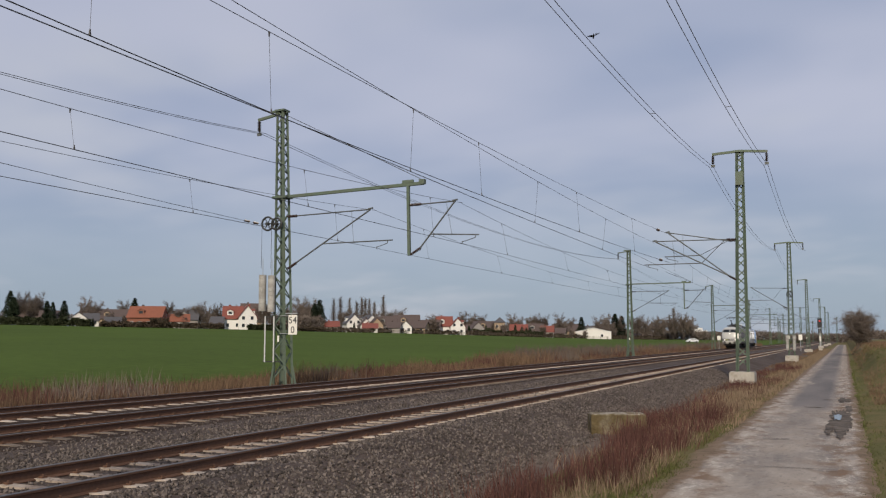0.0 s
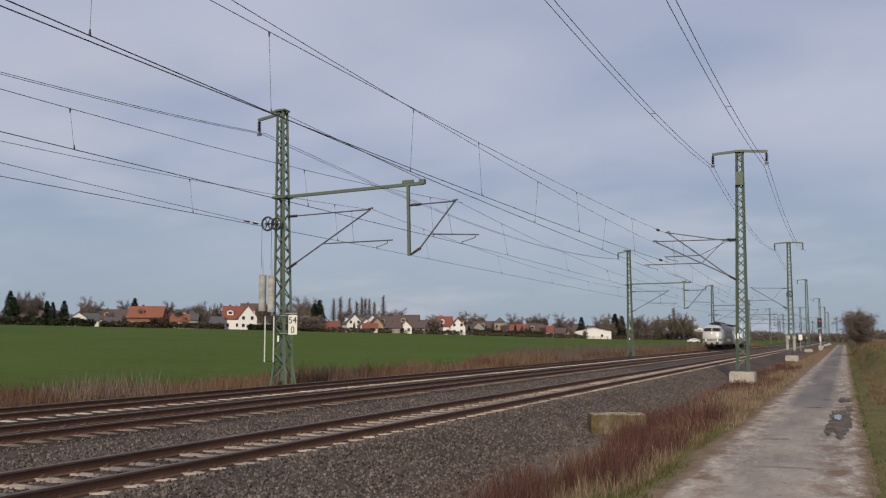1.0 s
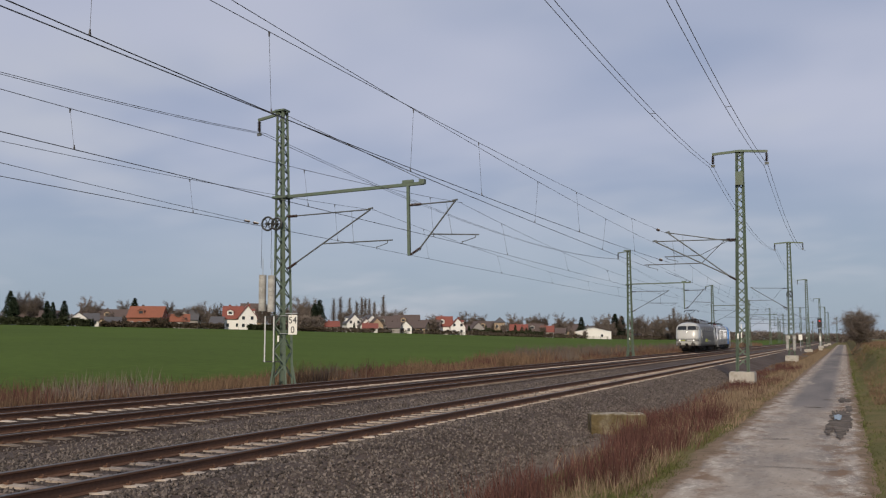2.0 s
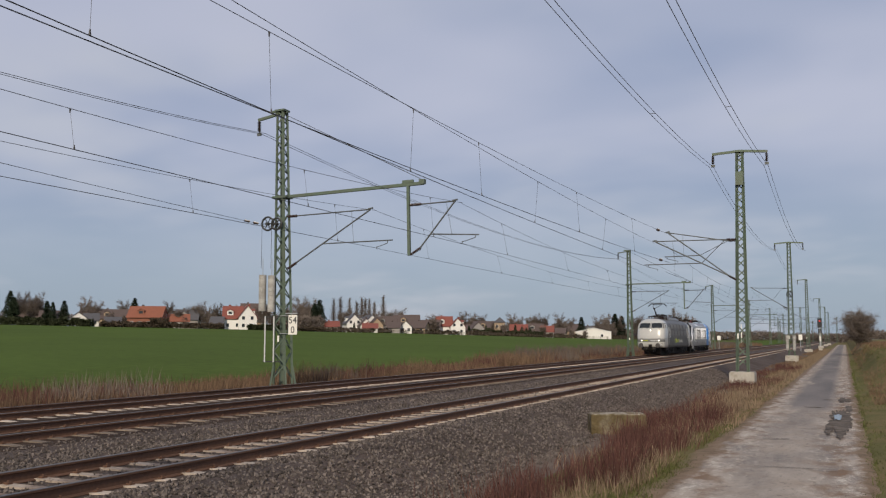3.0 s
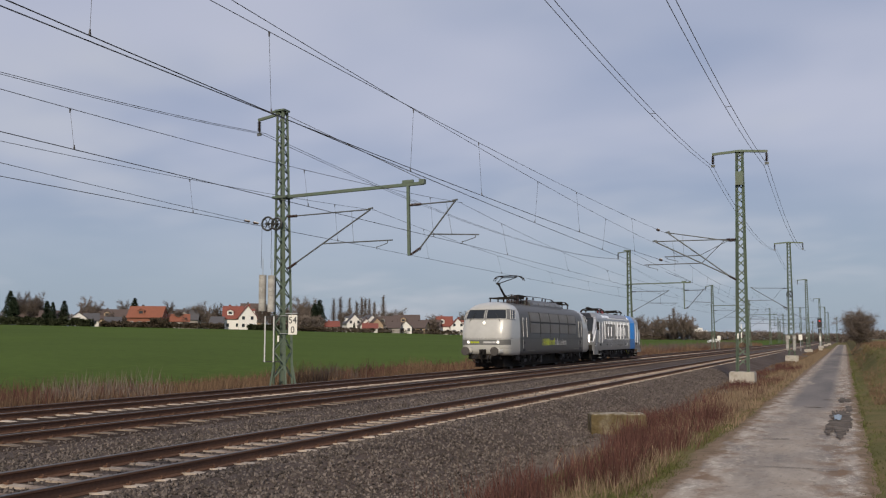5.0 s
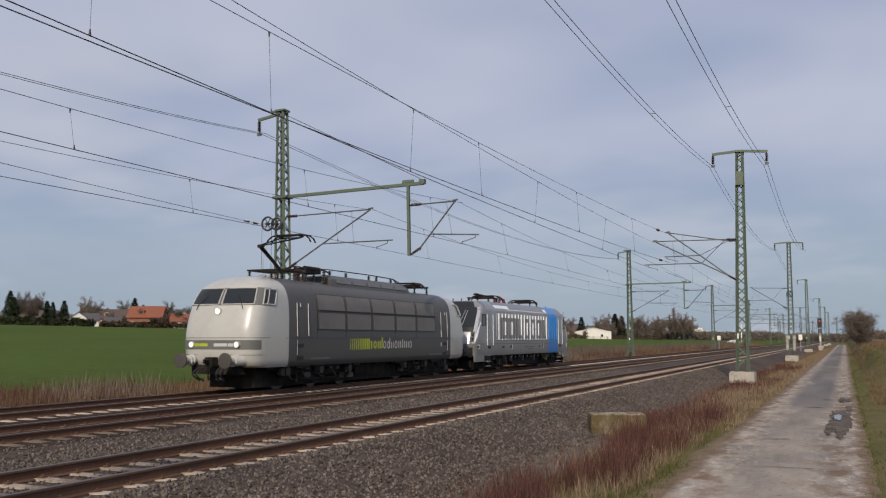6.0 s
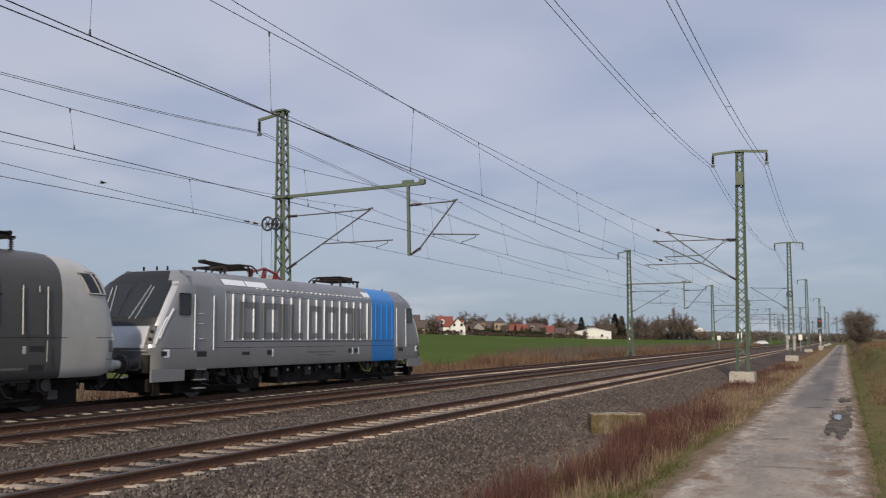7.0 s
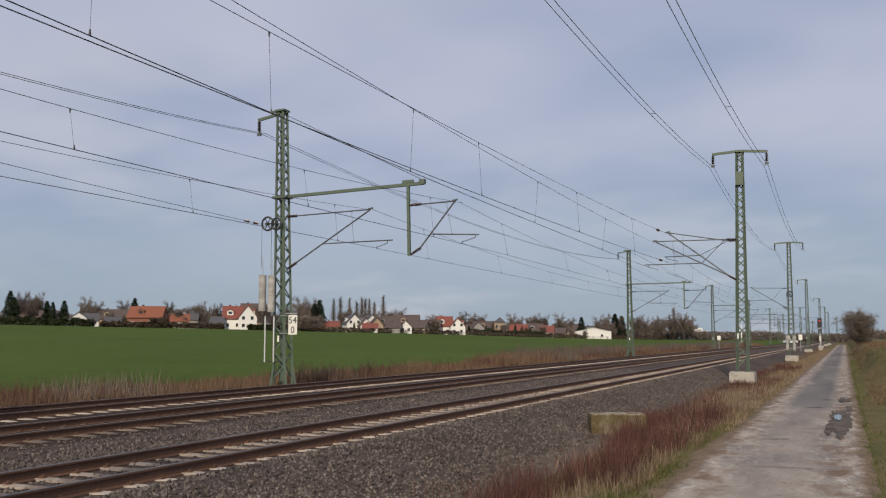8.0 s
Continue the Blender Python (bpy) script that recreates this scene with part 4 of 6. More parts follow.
def grey_locomotive():
    t = thing("electric_locomotive", "dark grey six-axle electric locomotive with light grey rounded cabs", "locomotive")
    body = part("body", HA.mesh(lambda c: 0 if 2.78 < c.y < 17.12 else 1), [GREYPAINT, WHITEPAINT], t)

    def e(rear, sx):
        return lambda s, z, off: HA.end(s, z, sx, rear, off)

    def sd(sx):
        return lambda y, z, off: HA.side(y, z, sx, off)
    for rear in (False, True):
        for sx in (1, -1):
            f = e(rear, sx)
            part("window_band", patch(f, .0, .93, 2.86, 3.46, .006, 16, 5), BANDGREY, body, "dark grey window band")
            ws = part("windscreen", patch(f, .0015, .50, 2.90, 3.43, .014, 14, 5), CABGLASS, body, "dark windscreen pane")
            part("window_frame", rim(f, .0015, .50, 2.89, 3.44, .016, .022, 14, 5), WHITEPAINT, ws)
            sw = part("cab_window", patch(f, .75, 1.0, 2.89, 3.41, .016, 8, 4), CABGLASS, body, "dark cab side window")
            part("window_frame", rim(f, .75, 1.0, 2.89, 3.41, .018, .024, 8, 4), WHITEPAINT, sw)
            part("window_bar", Mesh().path([f(.885, 2.9 + .127 * k, .022) for k in range(5)], .018, 5), WHITEPAINT, sw)
            part("lamp_band", patch(f, .0, .86, 1.40, 1.71, .006, 14, 2), BANDGREY, body, "dark grey lamp band")
            part("body_seam", patch(f, .0, 1.0, 1.77, 1.79, .004, 16, 1), GREYPAINT, body)
            part("apron_seam", patch(f, .12, .9, 1.215, 1.23, .004, 12, 1), GREYPAINT, body)
            p = f(.245, 1.56, 0)
            dy = 1 if rear else -1
            hl = Mesh()
            hl.tube(p + Vector((0, -dy * .1, 0)), p + Vector((0, dy * .07, 0)), .11, 20)
            lamp = part("headlight", hl, WHITEPAINT, body, "round headlight in pale housing")
            gl = Mesh()
            gl.tube(p + Vector((0, dy * .06, 0)), p + Vector((0, dy * .085, 0)), .07, 20)
            part("lens", gl, LAMP if not rear else CABGLASS, lamp)
            part("wiper", Mesh().path([f(.26, 2.72, .03), f(.22, 2.88, .05), f(.12, 3.2, .05)], .014, 5), BLACK, body)
            buffer(t, sx * .875, LA if rear else 0, 0, WHITEPAINT, rear)
            fair = Mesh()
            rings = []
            for k in range(7):
                u = k / 6
                yy = .42 + u * 1.25
                rr = .17 * (1 - u ** 2.2) + .01
                rings.append([Vector((sx * (.875 + .42 * u + rr * math.cos(q * math.tau / 12)), LA - yy if rear else yy, 1.03 + .02 * u + rr * math.sin(q * math.tau / 12))) for q in range(12)])
            fair.loft(rings)
            part("buffer_fairing", fair, WHITEPAINT, body)
            part("cab_step", Mesh().box((sx * .75, LA - .9 if rear else .9, .62), (.5, .2, .05)), CHASSIS, t)
            # door with rails, and flat dark patches painting the shade of recessed steps
            yy = (lambda y: LA - y) if rear else (lambda y: y)
            sf = sd(sx)
            door = part("door", patch(sf, min(yy(3.33), yy(3.92)), max(yy(3.33), yy(3.92)), 1.83, 3.2, .008, 2, 6), GREYPAINT, body, "dark grey cab door")
            part("door_handle", Mesh().tube(sf(yy(3.5), 2.86, .03), sf(yy(3.5), 3.0, .03), .02), GALV, door)
            for y in (3.26, 4.0):
                part("handrail", Mesh().tube(sf(yy(y), 1.85, .05), sf(yy(y), 3.0, .05), .014), PALEGALV, body, "bright metal handrail")
            part("handrail", Mesh().tube(sf(yy(3.26), 1.2, .05), sf(yy(3.26), 1.7, .05), .014), GALV, body)
            for z in (1.44, 1.0):
                part("step_recess", patch(sf, min(yy(3.3), yy(3.75)), max(yy(3.3), yy(3.75)), z, z + .14, .005, 1, 1), DARKRUB, body, "flat dark patch painting the shade of a step recess")
        p = HA.end(0, 2.66, 1, rear, 0)
        dy = 1 if rear else -1
        tl = Mesh().tube(p + Vector((0, -dy * .15, 0)), p + Vector((0, dy * .06, 0)), .13, 20)
        top = part("top_headlight", tl, WHITEPAINT, body, "round upper headlight in pale housing")
        part("lens", Mesh().tube(p + Vector((0, dy * .055, 0)), p + Vector((0, dy * .075, 0)), .085, 20), LAMP if not rear else CABGLASS, top)
        coupling(t, LA if rear else 0, rear)
        ap = Mesh()
        ap.box((0, LA - .85 if rear else .85, .74), (1.9, .25, .3))
        part("buffer_beam", ap, CHASSIS, t)
    for sx in (1, -1):
        sf = sd(sx)
        for k in range(5):
            y0 = 4.75 + k * 2.13
            for z0, z1 in ((2.10, 2.72), (2.80, 3.38)):
                gp = part("grille_panel", patch(sf, y0, y0 + 1.96, z0, z1, .016, 2, 4), PANELGREY, body, "lighter grey side panel")
                # dark frame bead, its colour also paints the shadow gap round the panel
                part("panel_frame", rim(sf, y0, y0 + 1.96, z0, z1, .012, .015, 2, 4), FRAMEGREY, gp, "dark grey rounded panel frame with painted shadow gap")
            part("body_joint", patch(sf, y0 - .10, y0 - .07, 1.8, 3.6, .004, 1, 8), BLACK, body)
        part("body_seam", patch(sf, 2.6, 17.3, 1.77, 1.785, .004, 8, 1), BLACK, body)
        part("panel_seam", patch(sf, 4.7, 15.35, 2.735, 2.785, .003, 8, 1), BLACK, body)
        # company mark as plain bars
        for k in range(11):
            y = 7.15 + .148 * k
            part("mark_bar", patch(sf, y, y + .022 + .0095 * k, 1.33, 1.76, .006, 1, 1), YELLOWGREEN, body)
        for y, w, z0, z1 in MARK_BOLD:
            part("mark_bar", patch(sf, y, y + w, z0, z1, .006, 1, 1), YELLOWGREEN, body)
        part("mark_ring", loop_mark(sf, 9.03, 9.36, 1.35, 1.67, .10), YELLOWGREEN, body)
        for y, w, tall in MARK_FINE:
            if w:
                part("mark_ring", loop_mark(sf, y, y + w, 1.34, 1.66, .05), PALEPRINT, body)
            if tall:
                part("mark_bar", patch(sf, y + w, y + w + .05, 1.36, tall, .006, 1, 1), PALEPRINT, body)
        part("inscription", patch(sf, 4.2, 5.6, 1.02, 1.08, .004, 1, 1), PANELGREY, body)
        part("inscription", patch(sf, 14.6, 16.0, 1.02, 1.08, .004, 1, 1), PANELGREY, body)
        part("inscription", patch(sf, 15.95, 16.05, 1.40, 1.58, .004, 1, 1), PALEPRINT, body)
    f0 = e(False, 1)
    for s0, s1, mt in ((.0, .08, PALEPRINT), (.09, .17, PALEPRINT)):
        part("mark_bar", patch(f0, s0, s1, 1.5, 1.6, .011, 2, 1), mt, body)
    f1 = e(False, -1)
    part("mark_bar", patch(f1, .02, .1, 1.5, 1.6, .011, 2, 1), YELLOWGREEN, body)
    part("mark_bar", patch(f1, .11, .19, 1.5, 1.6, .011, 2, 1), YELLOWGREEN, body)
    # roof hood, bus bar and pantographs
    hood = Mesh()
    rings = []
    for y, s in ((6.6, .86), (6.9, 1), (13.3, 1), (13.7, .86)):
        q = [(.95, 3.72), (.84, 4.06 * s + 3.7 * (1 - s)), (.6, 4.22 * s + 3.7 * (1 - s)), (-.6, 4.22 * s + 3.7 * (1 - s)), (-.84, 4.06 * s + 3.7 * (1 - s)), (-.95, 3.72)]
        rings.append([Vector((x, y, z)) for x, z in q])
    hood.loft(rings, smooth=False)
    rh = part("roof_hood", hood, GREYPAINT, t, "dark grey raised roof hood")
    for k in range(5):
        part("hood_louvre", Mesh().box((.86, 7.7 + k * 1.28, 3.98), (.06, 1.1, .16), Matrix.Rotation(radians(-18), 3, "Y")), BANDGREY, rh)
    for y in (4.9, 5.5, 6.1, 7.3, 8.6, 10.6, 11.3, 12.7):
        part("insulator", insulator((.45, y, 3.86 if y < 6.6 else 4.2), (.45, y, 4.42), .08, 5), INSUL, t)
    part("bus_bar", Mesh().path([(.45, 4.7, 4.36), (.45, 7.3, 4.46), (.45, 10.6, 4.46), (.45, 12.9, 4.42), (.45, 13.3, 4.25)], .022, 6), CHASSIS, t)
    br = Mesh()
    br.box((.2, 5.9, 4.3), (.7, 1.1, .16))
    br.tube((.45, 5.4, 4.4), (.45, 6.5, 4.4), .09)
    part("main_switch", br, CHASSIS, t)
    for x, y, h in ((-.35, 5.15, .5), (.1, 5.35, .62), (.62, 5.05, .42), (-.5, 6.2, .5), (.75, 6.35, .5)):
        part("insulator", insulator((x, y, 3.82), (x, y, 3.86 + h), .085, 5), INSUL, t)
    part("roof_conductor", Mesh().path([(-.35, 5.15, 4.36), (.1, 5.35, 4.48), (.45, 5.5, 4.40), (.75, 6.35, 4.36), (.62, 7.0, 4.30)], .025, 6), CHASSIS, t)
    part("roof_conductor", Mesh().path([(.45, 12.9, 4.42), (.4, 13.6, 4.30), (.2, 14.3, 4.22), (.1, 14.9, 4.22)], .022, 6), CHASSIS, t)
    pantograph(t, 4.1, 3.92, -1, 5.63)
    pantograph(t, 15.6, 3.92, 1, 4.36)
    fr = Mesh()
    fr.box((0, LA / 2, .95), (2.3, LA - 2.4, .22))
    fr.box((0, LA / 2, .62), (2.0, 3.0, .6))
    part("underframe", fr, CHASSIS, t)
    # added black box, stands in for the deep shade behind the wheels
    part("underbody_shade", Mesh().box((0, LA / 2, .49), (1.75, LA - 3.2, .74)), CHASSIS, t)
    bogie(t, (3.05, 5.3, 7.45), 3)
    bogie(t, (12.45, 14.6, 16.85), 4)
    for k in range(9):
        y = 2.0 + k * 2.0
        part("underfloor_box", Mesh().box((1.22, y, .80), (.2, .5 + .3 * (k % 3), .14)), AXLEGREY if k % 2 else CHASSIS, t)
    return t


# -- the silver four-axle engine behind it --
LB = 18.9
HB = Hull(LB, [(.86, 1.47, .52), (.95, 1.485, .50), (1.45, 1.485, .50), (1.5, 1.485, .47), (1.95, 1.485, .62), (2.2, 1.485, .74), (2.6, 1.48, .98), (3.0, 1.475, 1.22), (3.3, 1.45, 1.42),
               (3.40, 1.40, 1.50), (3.62, 1.22, 1.72), (3.76, 1.05, 1.92), (3.80, .96, 2.2)],
          .72, .50, [2.15, 3.2, 3.7, 8, 13.55, 15.6, 16.3, 16.75])


MARK = [(4.5, 5.62, 1), (5.78, 6.95, 1), (7.1, 7.32, 0), (7.5, 7.72, 0), (8.65, 9.6, 1), (9.8, 10.85, 1), (11.05, 12.1, 1), (12.3, 12.55, 0)]


def marked(y, z):
    """Whether the dark company mark covers this place on the side."""
    if not 1.76 < z < 2.93:
        return False
    edge = z < 1.96 or z > 2.72
    for a, b, ring in MARK:
        if a <= y <= b and (not ring or edge or y < a + .24 or y > b - .24):
            return True
    return z < 1.96 and (7.72 <= y <= 8.3 or 12.47 <= y <= 13.05)


def silver_locomotive():
    t = thing("electric_locomotive", "silver four-axle electric locomotive with ribbed sides and blue panel", "locomotive")

    def paint(c):
        if 13.55 < c.y < 15.6:
            return 2
        if c.z > 3.4 and 3.7 < c.y < 16.3:
            return 1
        return 0
    body = part("body", HB.mesh(paint), [SILVER, ROOFGREY, BLUEPAINT], t)

    def sd(sx):
        return lambda y, z, off: HB.side(y, z, sx, off)
    for rear in (False, True):
        yy = (lambda y: LB - y) if rear else (lambda y: y)
        for sx in (1, -1):
            f = lambda s, z, off, sx=sx, rear=rear: HB.end(s, z, sx, rear, off)
            part("front_mask", patch(f, 0, .52, 2.12, 3.44, .008, 12, 8), BLACK, body, "black windscreen surround")
            part("brow", patch(f, 0, .40, 3.44, 3.75, .008, 8, 4), BLACK, body, "black brow above the windscreen")
            part("windscreen", patch(f, .002, .49, 2.36, 3.36, .018, 12, 6), CABGLASS, body, "dark raked windscreen")
            part("wiper", Mesh().path([f(.04, 2.32, .03), f(.12, 3.3, .045)], .018, 5), GALV, body)
            part("wiper", Mesh().path([f(.10, 2.32, .03), f(.17, 3.25, .045)], .018, 5), GALV, body)
            part("nose_panel", patch(f, 0, .40, 1.50, 2.10, .008, 8, 4), PILLAR, body, "silver nose panel")
            # the sun's highlight down the corner is put into this lighter silver
            part("cab_edge", patch(f, .52, .72, 1.5, 3.42, .010, 4, 10), PILLAR, body, "silver corner panel with its sunlit highlight in the colour")
            # two pale slashes paint the highlights that catch on the corner creases
            for k, (z0, z1) in enumerate(((1.6, 2.35), (1.75, 2.6))):
                pts = [f(.70 + .08 * k + .10 * j / 5, z0 + (z1 - z0) * j / 5, .012) for j in range(6)]
                part("corner_crease", Mesh().path(pts, .034, 5), LIGHTSILVER, body)
            hl = part("headlight", patch(f, .42, .60, 1.60, 2.12, .026, 5, 5), BLACK, body, "black slanted headlight unit")
            for z in (1.74, 1.95):
                p = f(.51, z, .03)
                part("lens", Mesh().tube(p, p + Vector((0, .02 if rear else -.02, 0)), .055, 14), CABGLASS, hl)
            part("handrail", Mesh().path([f(.05, 1.42, .06), f(.3, 1.42, .06), f(.45, 1.42, .06)], .016, 5), GALV, body)
            sf = sd(sx)
            a, b = sorted((yy(1.62), yy(2.1)))
            part("cab_window", patch(sf, a, b, 2.45, 3.06, .012, 3, 4), CABGLASS, body, "dark cab side window")
            part("window_frame", rim(sf, a, b, 2.45, 3.06, .012, .022), DARKRUB, body)
            a, b = sorted((yy(2.3), yy(3.08)))
            part("door", patch(sf, a, b, 1.42, 3.28, .008, 2, 6), SILVER, body, "silver cab door")
            for y in (2.26, 3.16):
                part("handrail", Mesh().tube(sf(yy(y), 1.42, .05), sf(yy(y), 3.05, .05), .017), RIBWHITE, body, "bright vertical handrail")
            # flat dark patch, the step recess's shade as colour
            part("step_recess", patch(sf, min(yy(2.45), yy(2.9)), max(yy(2.45), yy(2.9)), 1.22, 1.38, .005, 1, 1), DARKRUB, body, "flat dark patch painting the shade of a step recess")
            for z in (.85, .55, .3):
                part("step", Mesh().box((sx * 1.38, yy(2.68), z), (.22, .42, .035)), GALV, t, "bright metal step")
            part("lift_point", patch(sf, min(yy(.98), yy(1.22)), max(yy(.98), yy(1.22)), 1.22, 1.45, .012, 1, 1), RIBWHITE, body, "white jacking mark")
            # no opening here: a flat black patch paints the hole's darkness
            part("lift_hole", patch(sf, min(yy(.9), yy(1.1)), max(yy(.9), yy(1.1)), 1.27, 1.40, .016, 1, 1), BLACK, body)
            buffer(t, sx * .875, LB if rear else 0, 0, AXLEGREY, rear)
            sk = Mesh()
            sk.box((sx * 1.44, yy(1.22), .73), (.07, 1.4, .36))
            part("skirt", sk, SILVER, body)
        coupling(t, LB if rear else 0, rear)
        bm = Mesh()
        bm.box((0, yy(.68), 1.05), (2.6, .25, .5))
        bm.box((0, yy(.8), .45), (2.3, .12, .35))
        part("buffer_beam", bm, CHASSIS, t)
        part("sand_pipe", Mesh().box((.9, yy(1.1), .35), (.5, .3, .4)), CHASSIS, t)
        for x in (-.5, 0, .4):
            part("roof_aerial", Mesh().tube((x, yy(2.35), 3.79), (x, yy(2.35), 3.93), .03, 8), CHASSIS, t)
    for sx in (1, -1):
        sf = sd(sx)
        n = 17
        # the ribs' sunlit edges are painted in as white
        for k in range(n):
            y = 4.15 + k * (13.1 - 4.15) / (n - 1)
            rib = Mesh()
            w = HB.at(2.4)[0]
            ym = y if sx > 0 else 17.56 - y
            for z0, z1 in ((1.72, 1.76), (1.76, 1.96), (1.96, 2.72), (2.72, 2.93), (2.93, 3.16)):
                rib.box((sx * (w + .018), y, (z0 + z1) / 2), (.05, .034, z1 - z0), mi=1 if marked(ym, (z0 + z1) / 2) else 0)
            part("side_rib", rib, [RIBWHITE, LETTER], body, "upright side rib, its sunlit white put into the colour")
        for k in range(4):
            rib = Mesh()
            rib.box((sx * (HB.at(2.4)[0] + .018), 13.85 + k * .5, 2.44), (.05, .05, 1.44))
            part("side_rib", rib, BLUEPAINT, body, "blue upright side rib")
        part("side_panel", patch(sf, 3.75, 13.5, 3.22, 3.27, .02, 8, 1), SILVER, body)
        part("panel_frame", rim(sf, 3.8, 13.5, 1.70, 3.20, .006, .016, 8, 5), PILLAR, body, "pale raised panel frame")
        for z in (1.75, 2.2, 2.5):
            part("grab_iron", Mesh().tube(sf(2.5, z, .03), sf(2.68, z, .03), .012), PALEGALV, body)
        part("side_seam", patch(sf, .9, 18.0, 1.47, 1.485, .004, 12, 1), BLACK, body)
        part("side_seam", patch(sf, 3.75, 15.55, 1.66, 1.675, .004, 8, 1), BLACK, body)
        for k in range(26):
            y = 5.6 + k * .31
            part("roof_stud", Mesh().box((sx * 1.42, y, 3.39), (.05, .12, .045)), LIGHTSILVER, body)
        for y0, y1 in ((3.85, 5.0), (5.08, 6.2), (13.0, 13.54)):
            part("roof_panel", patch(sf, y0, y1, 3.43, 3.61, .012, 2, 2), RIBWHITE, body, "white roof edge panel")
        # company mark as plain rings and bars, with no letters
        fw = lambda y, z, off, sx=sx: sf(y if sx > 0 else 17.56 - y, z, off)
        cells = MARK
        for a, b, ring in cells:
            if ring:
                part("mark_bar", patch(fw, a, a + .24, 1.76, 2.93, .006, 1, 4), LETTER, body)
                part("mark_bar", patch(fw, b - .24, b, 1.76, 2.93, .006, 1, 4), LETTER, body)
                part("mark_bar", patch(fw, a + .24, b - .24, 2.72, 2.93, .006, 1, 2), LETTER, body)
                part("mark_bar", patch(fw, a + .24, b - .24, 1.76, 1.96, .006, 1, 2), LETTER, body)
            else:
                part("mark_bar", patch(fw, a, b, 1.76, 2.93, .006, 1, 4), LETTER, body)
        for y in (8.0, 12.75):
            part("mark_bar", patch(fw, y - .28, y + .3, 1.76, 1.96, .006, 1, 2), LETTER, body)
        for y in (6.1, 11.6, 12.1):
            part("vent", patch(sf, y, y + .26, 1.22, 1.38, .012, 1, 1), BLACK, body, "dark socket with white flap")
            part("vent_flap", patch(sf, y + .27, y + .36, 1.16, 1.42, .012, 1, 1), RIBWHITE, body)
        part("vent", patch(sf, 4.7, 5.1, 1.24, 1.34, .012, 1, 1), BLACK, body)
        part("inscription", patch(sf, 8.6, 10.6, 1.25, 1.31, .004, 1, 1), LETTER, body)
        part("inscription", patch(sf, 9.4, 10.4, 1.15, 1.19, .004, 1, 1), LETTER, body)
    pantograph(t, 5.6, 3.80, -1, 4.22)
    pantograph(t, 13.2, 3.80, 1, 4.22)
    for y, z in ((6.7, 4.15), (7.5, 4.2), (8.2, 4.12)):
        part("insulator", insulator((.3, y, 3.78), (.3, y + .15, z), .09, 6), REDPAINT, t, "red roof insulator")
    part("bus_bar", Mesh().path([(.3, 6.6, 4.05), (.3, 7.1, 4.1), (.3, 7.6, 4.22), (.3, 8.2, 4.1), (.3, 8.7, 3.86)], .045, 6), REDPAINT, t, "red roof conductor")
    fr = Mesh()
    fr.box((0, LB / 2, .95), (2.4, LB - 2.2, .24))
    fr.box((0, LB / 2, .55), (2.3, 4.4, .62))
    part("underframe", fr, CHASSIS, t)
    # added black boxes fill the light gaps with shade behind each bogie
    for y in (4.4, 14.8):
        part("underbody_shade", Mesh().box((0, y, .5), (1.7, 4.4, .72)), CHASSIS, t)
    bogie(t, (3.1, 5.7), 5)
    bogie(t, (13.5, 16.1), 6)
    for k in range(8):
        y = 6.9 + k * .72
        part("underfloor_box", Mesh().box((1.2, y, .62 + .05 * (k % 3)), (.1, .42, .3)), AXLEGREY if k % 3 == 0 else CHASSIS, t)
        part("label_plate", Mesh().box((1.262, y + .08, .74 - .05 * (k % 2)), (.01, .09, .07)), PALEPRINT, t)
    part("sand_hose", Mesh().path([(1.2, 13.0, .8), (1.3, 13.2, .5), (1.3, 13.7, .45), (1.28, 14.0, .75)], .02, 5), YELLOWGREEN, t, "yellow hose loop")
    return t


loco_a = grey_locomotive()
loco_b = silver_locomotive()
# seconds, and where the front buffers of the leading engine stand along the track
FRONT = ((0.0, 175.0), (1.5, 137.4), (3.0, 99.8), (4.5, 62.2), (6.0, 24.7), (7.0, 0.2), (8.0, -24.3))


# ---- plants ----
BARK = material("bare_winter_bark", (0.105, 0.085, 0.068), 0.9, vary=0.3, grain=8, bump=0.2, each=0.25, spec=0.1)
TWIG = material("bare_winter_twigs", (0.150, 0.122, 0.102), 0.9, vary=0.2, grain=3, bump=0, each=0.3, spec=0.05)
NEEDLE = material("dark_conifer_needles", (0.030, 0.042, 0.024), 0.9, vary=0.3, grain=2, bump=0, each=0.3, island=0, spec=0.05)
HEDGE = material("dark_hedge_leaves", (0.042, 0.048, 0.026), 0.9, vary=0.35, grain=1.5, bump=0, spec=0.05)
SCRUB = material("brown_garden_scrub", (0.072, 0.056, 0.040), 0.9, vary=0.35, grain=1.0, bump=0, spec=0.05)
STRAW = material("dry_straw_grass", (0.155, 0.103, 0.066), 0.9, vary=0.25, grain=0.6, blot=0.12, bump=0, island=0.35, spec=0.05)
REDSTEM = material("red_brown_stems", (0.095, 0.046, 0.038), 0.85, vary=0.2, grain=0.8, bump=0, island=0.5, spec=0.1)
PALESTEM = material("pale_dead_stems", (0.21, 0.155, 0.105), 0.9, vary=0.2, grain=0.8, bump=0, island=0.45, spec=0.05)
GRASS = material("short_green_grass", (0.092, 0.10, 0.036), 0.9, vary=0.25, grain=0.8, bump=0, island=0.4, spec=0.05)


def twig(m, a, b, w):
    """A thin flat twig with a random twist."""
    d = (b - a).normalized()
    s = d.cross(Vector((random.uniform(-1, 1), random.uniform(-1, 1), random.uniform(-1, 1)))).normalized() * w
    m.add([a - s, a + s, b], [(0, 1, 2)])


bush_twigs = 5


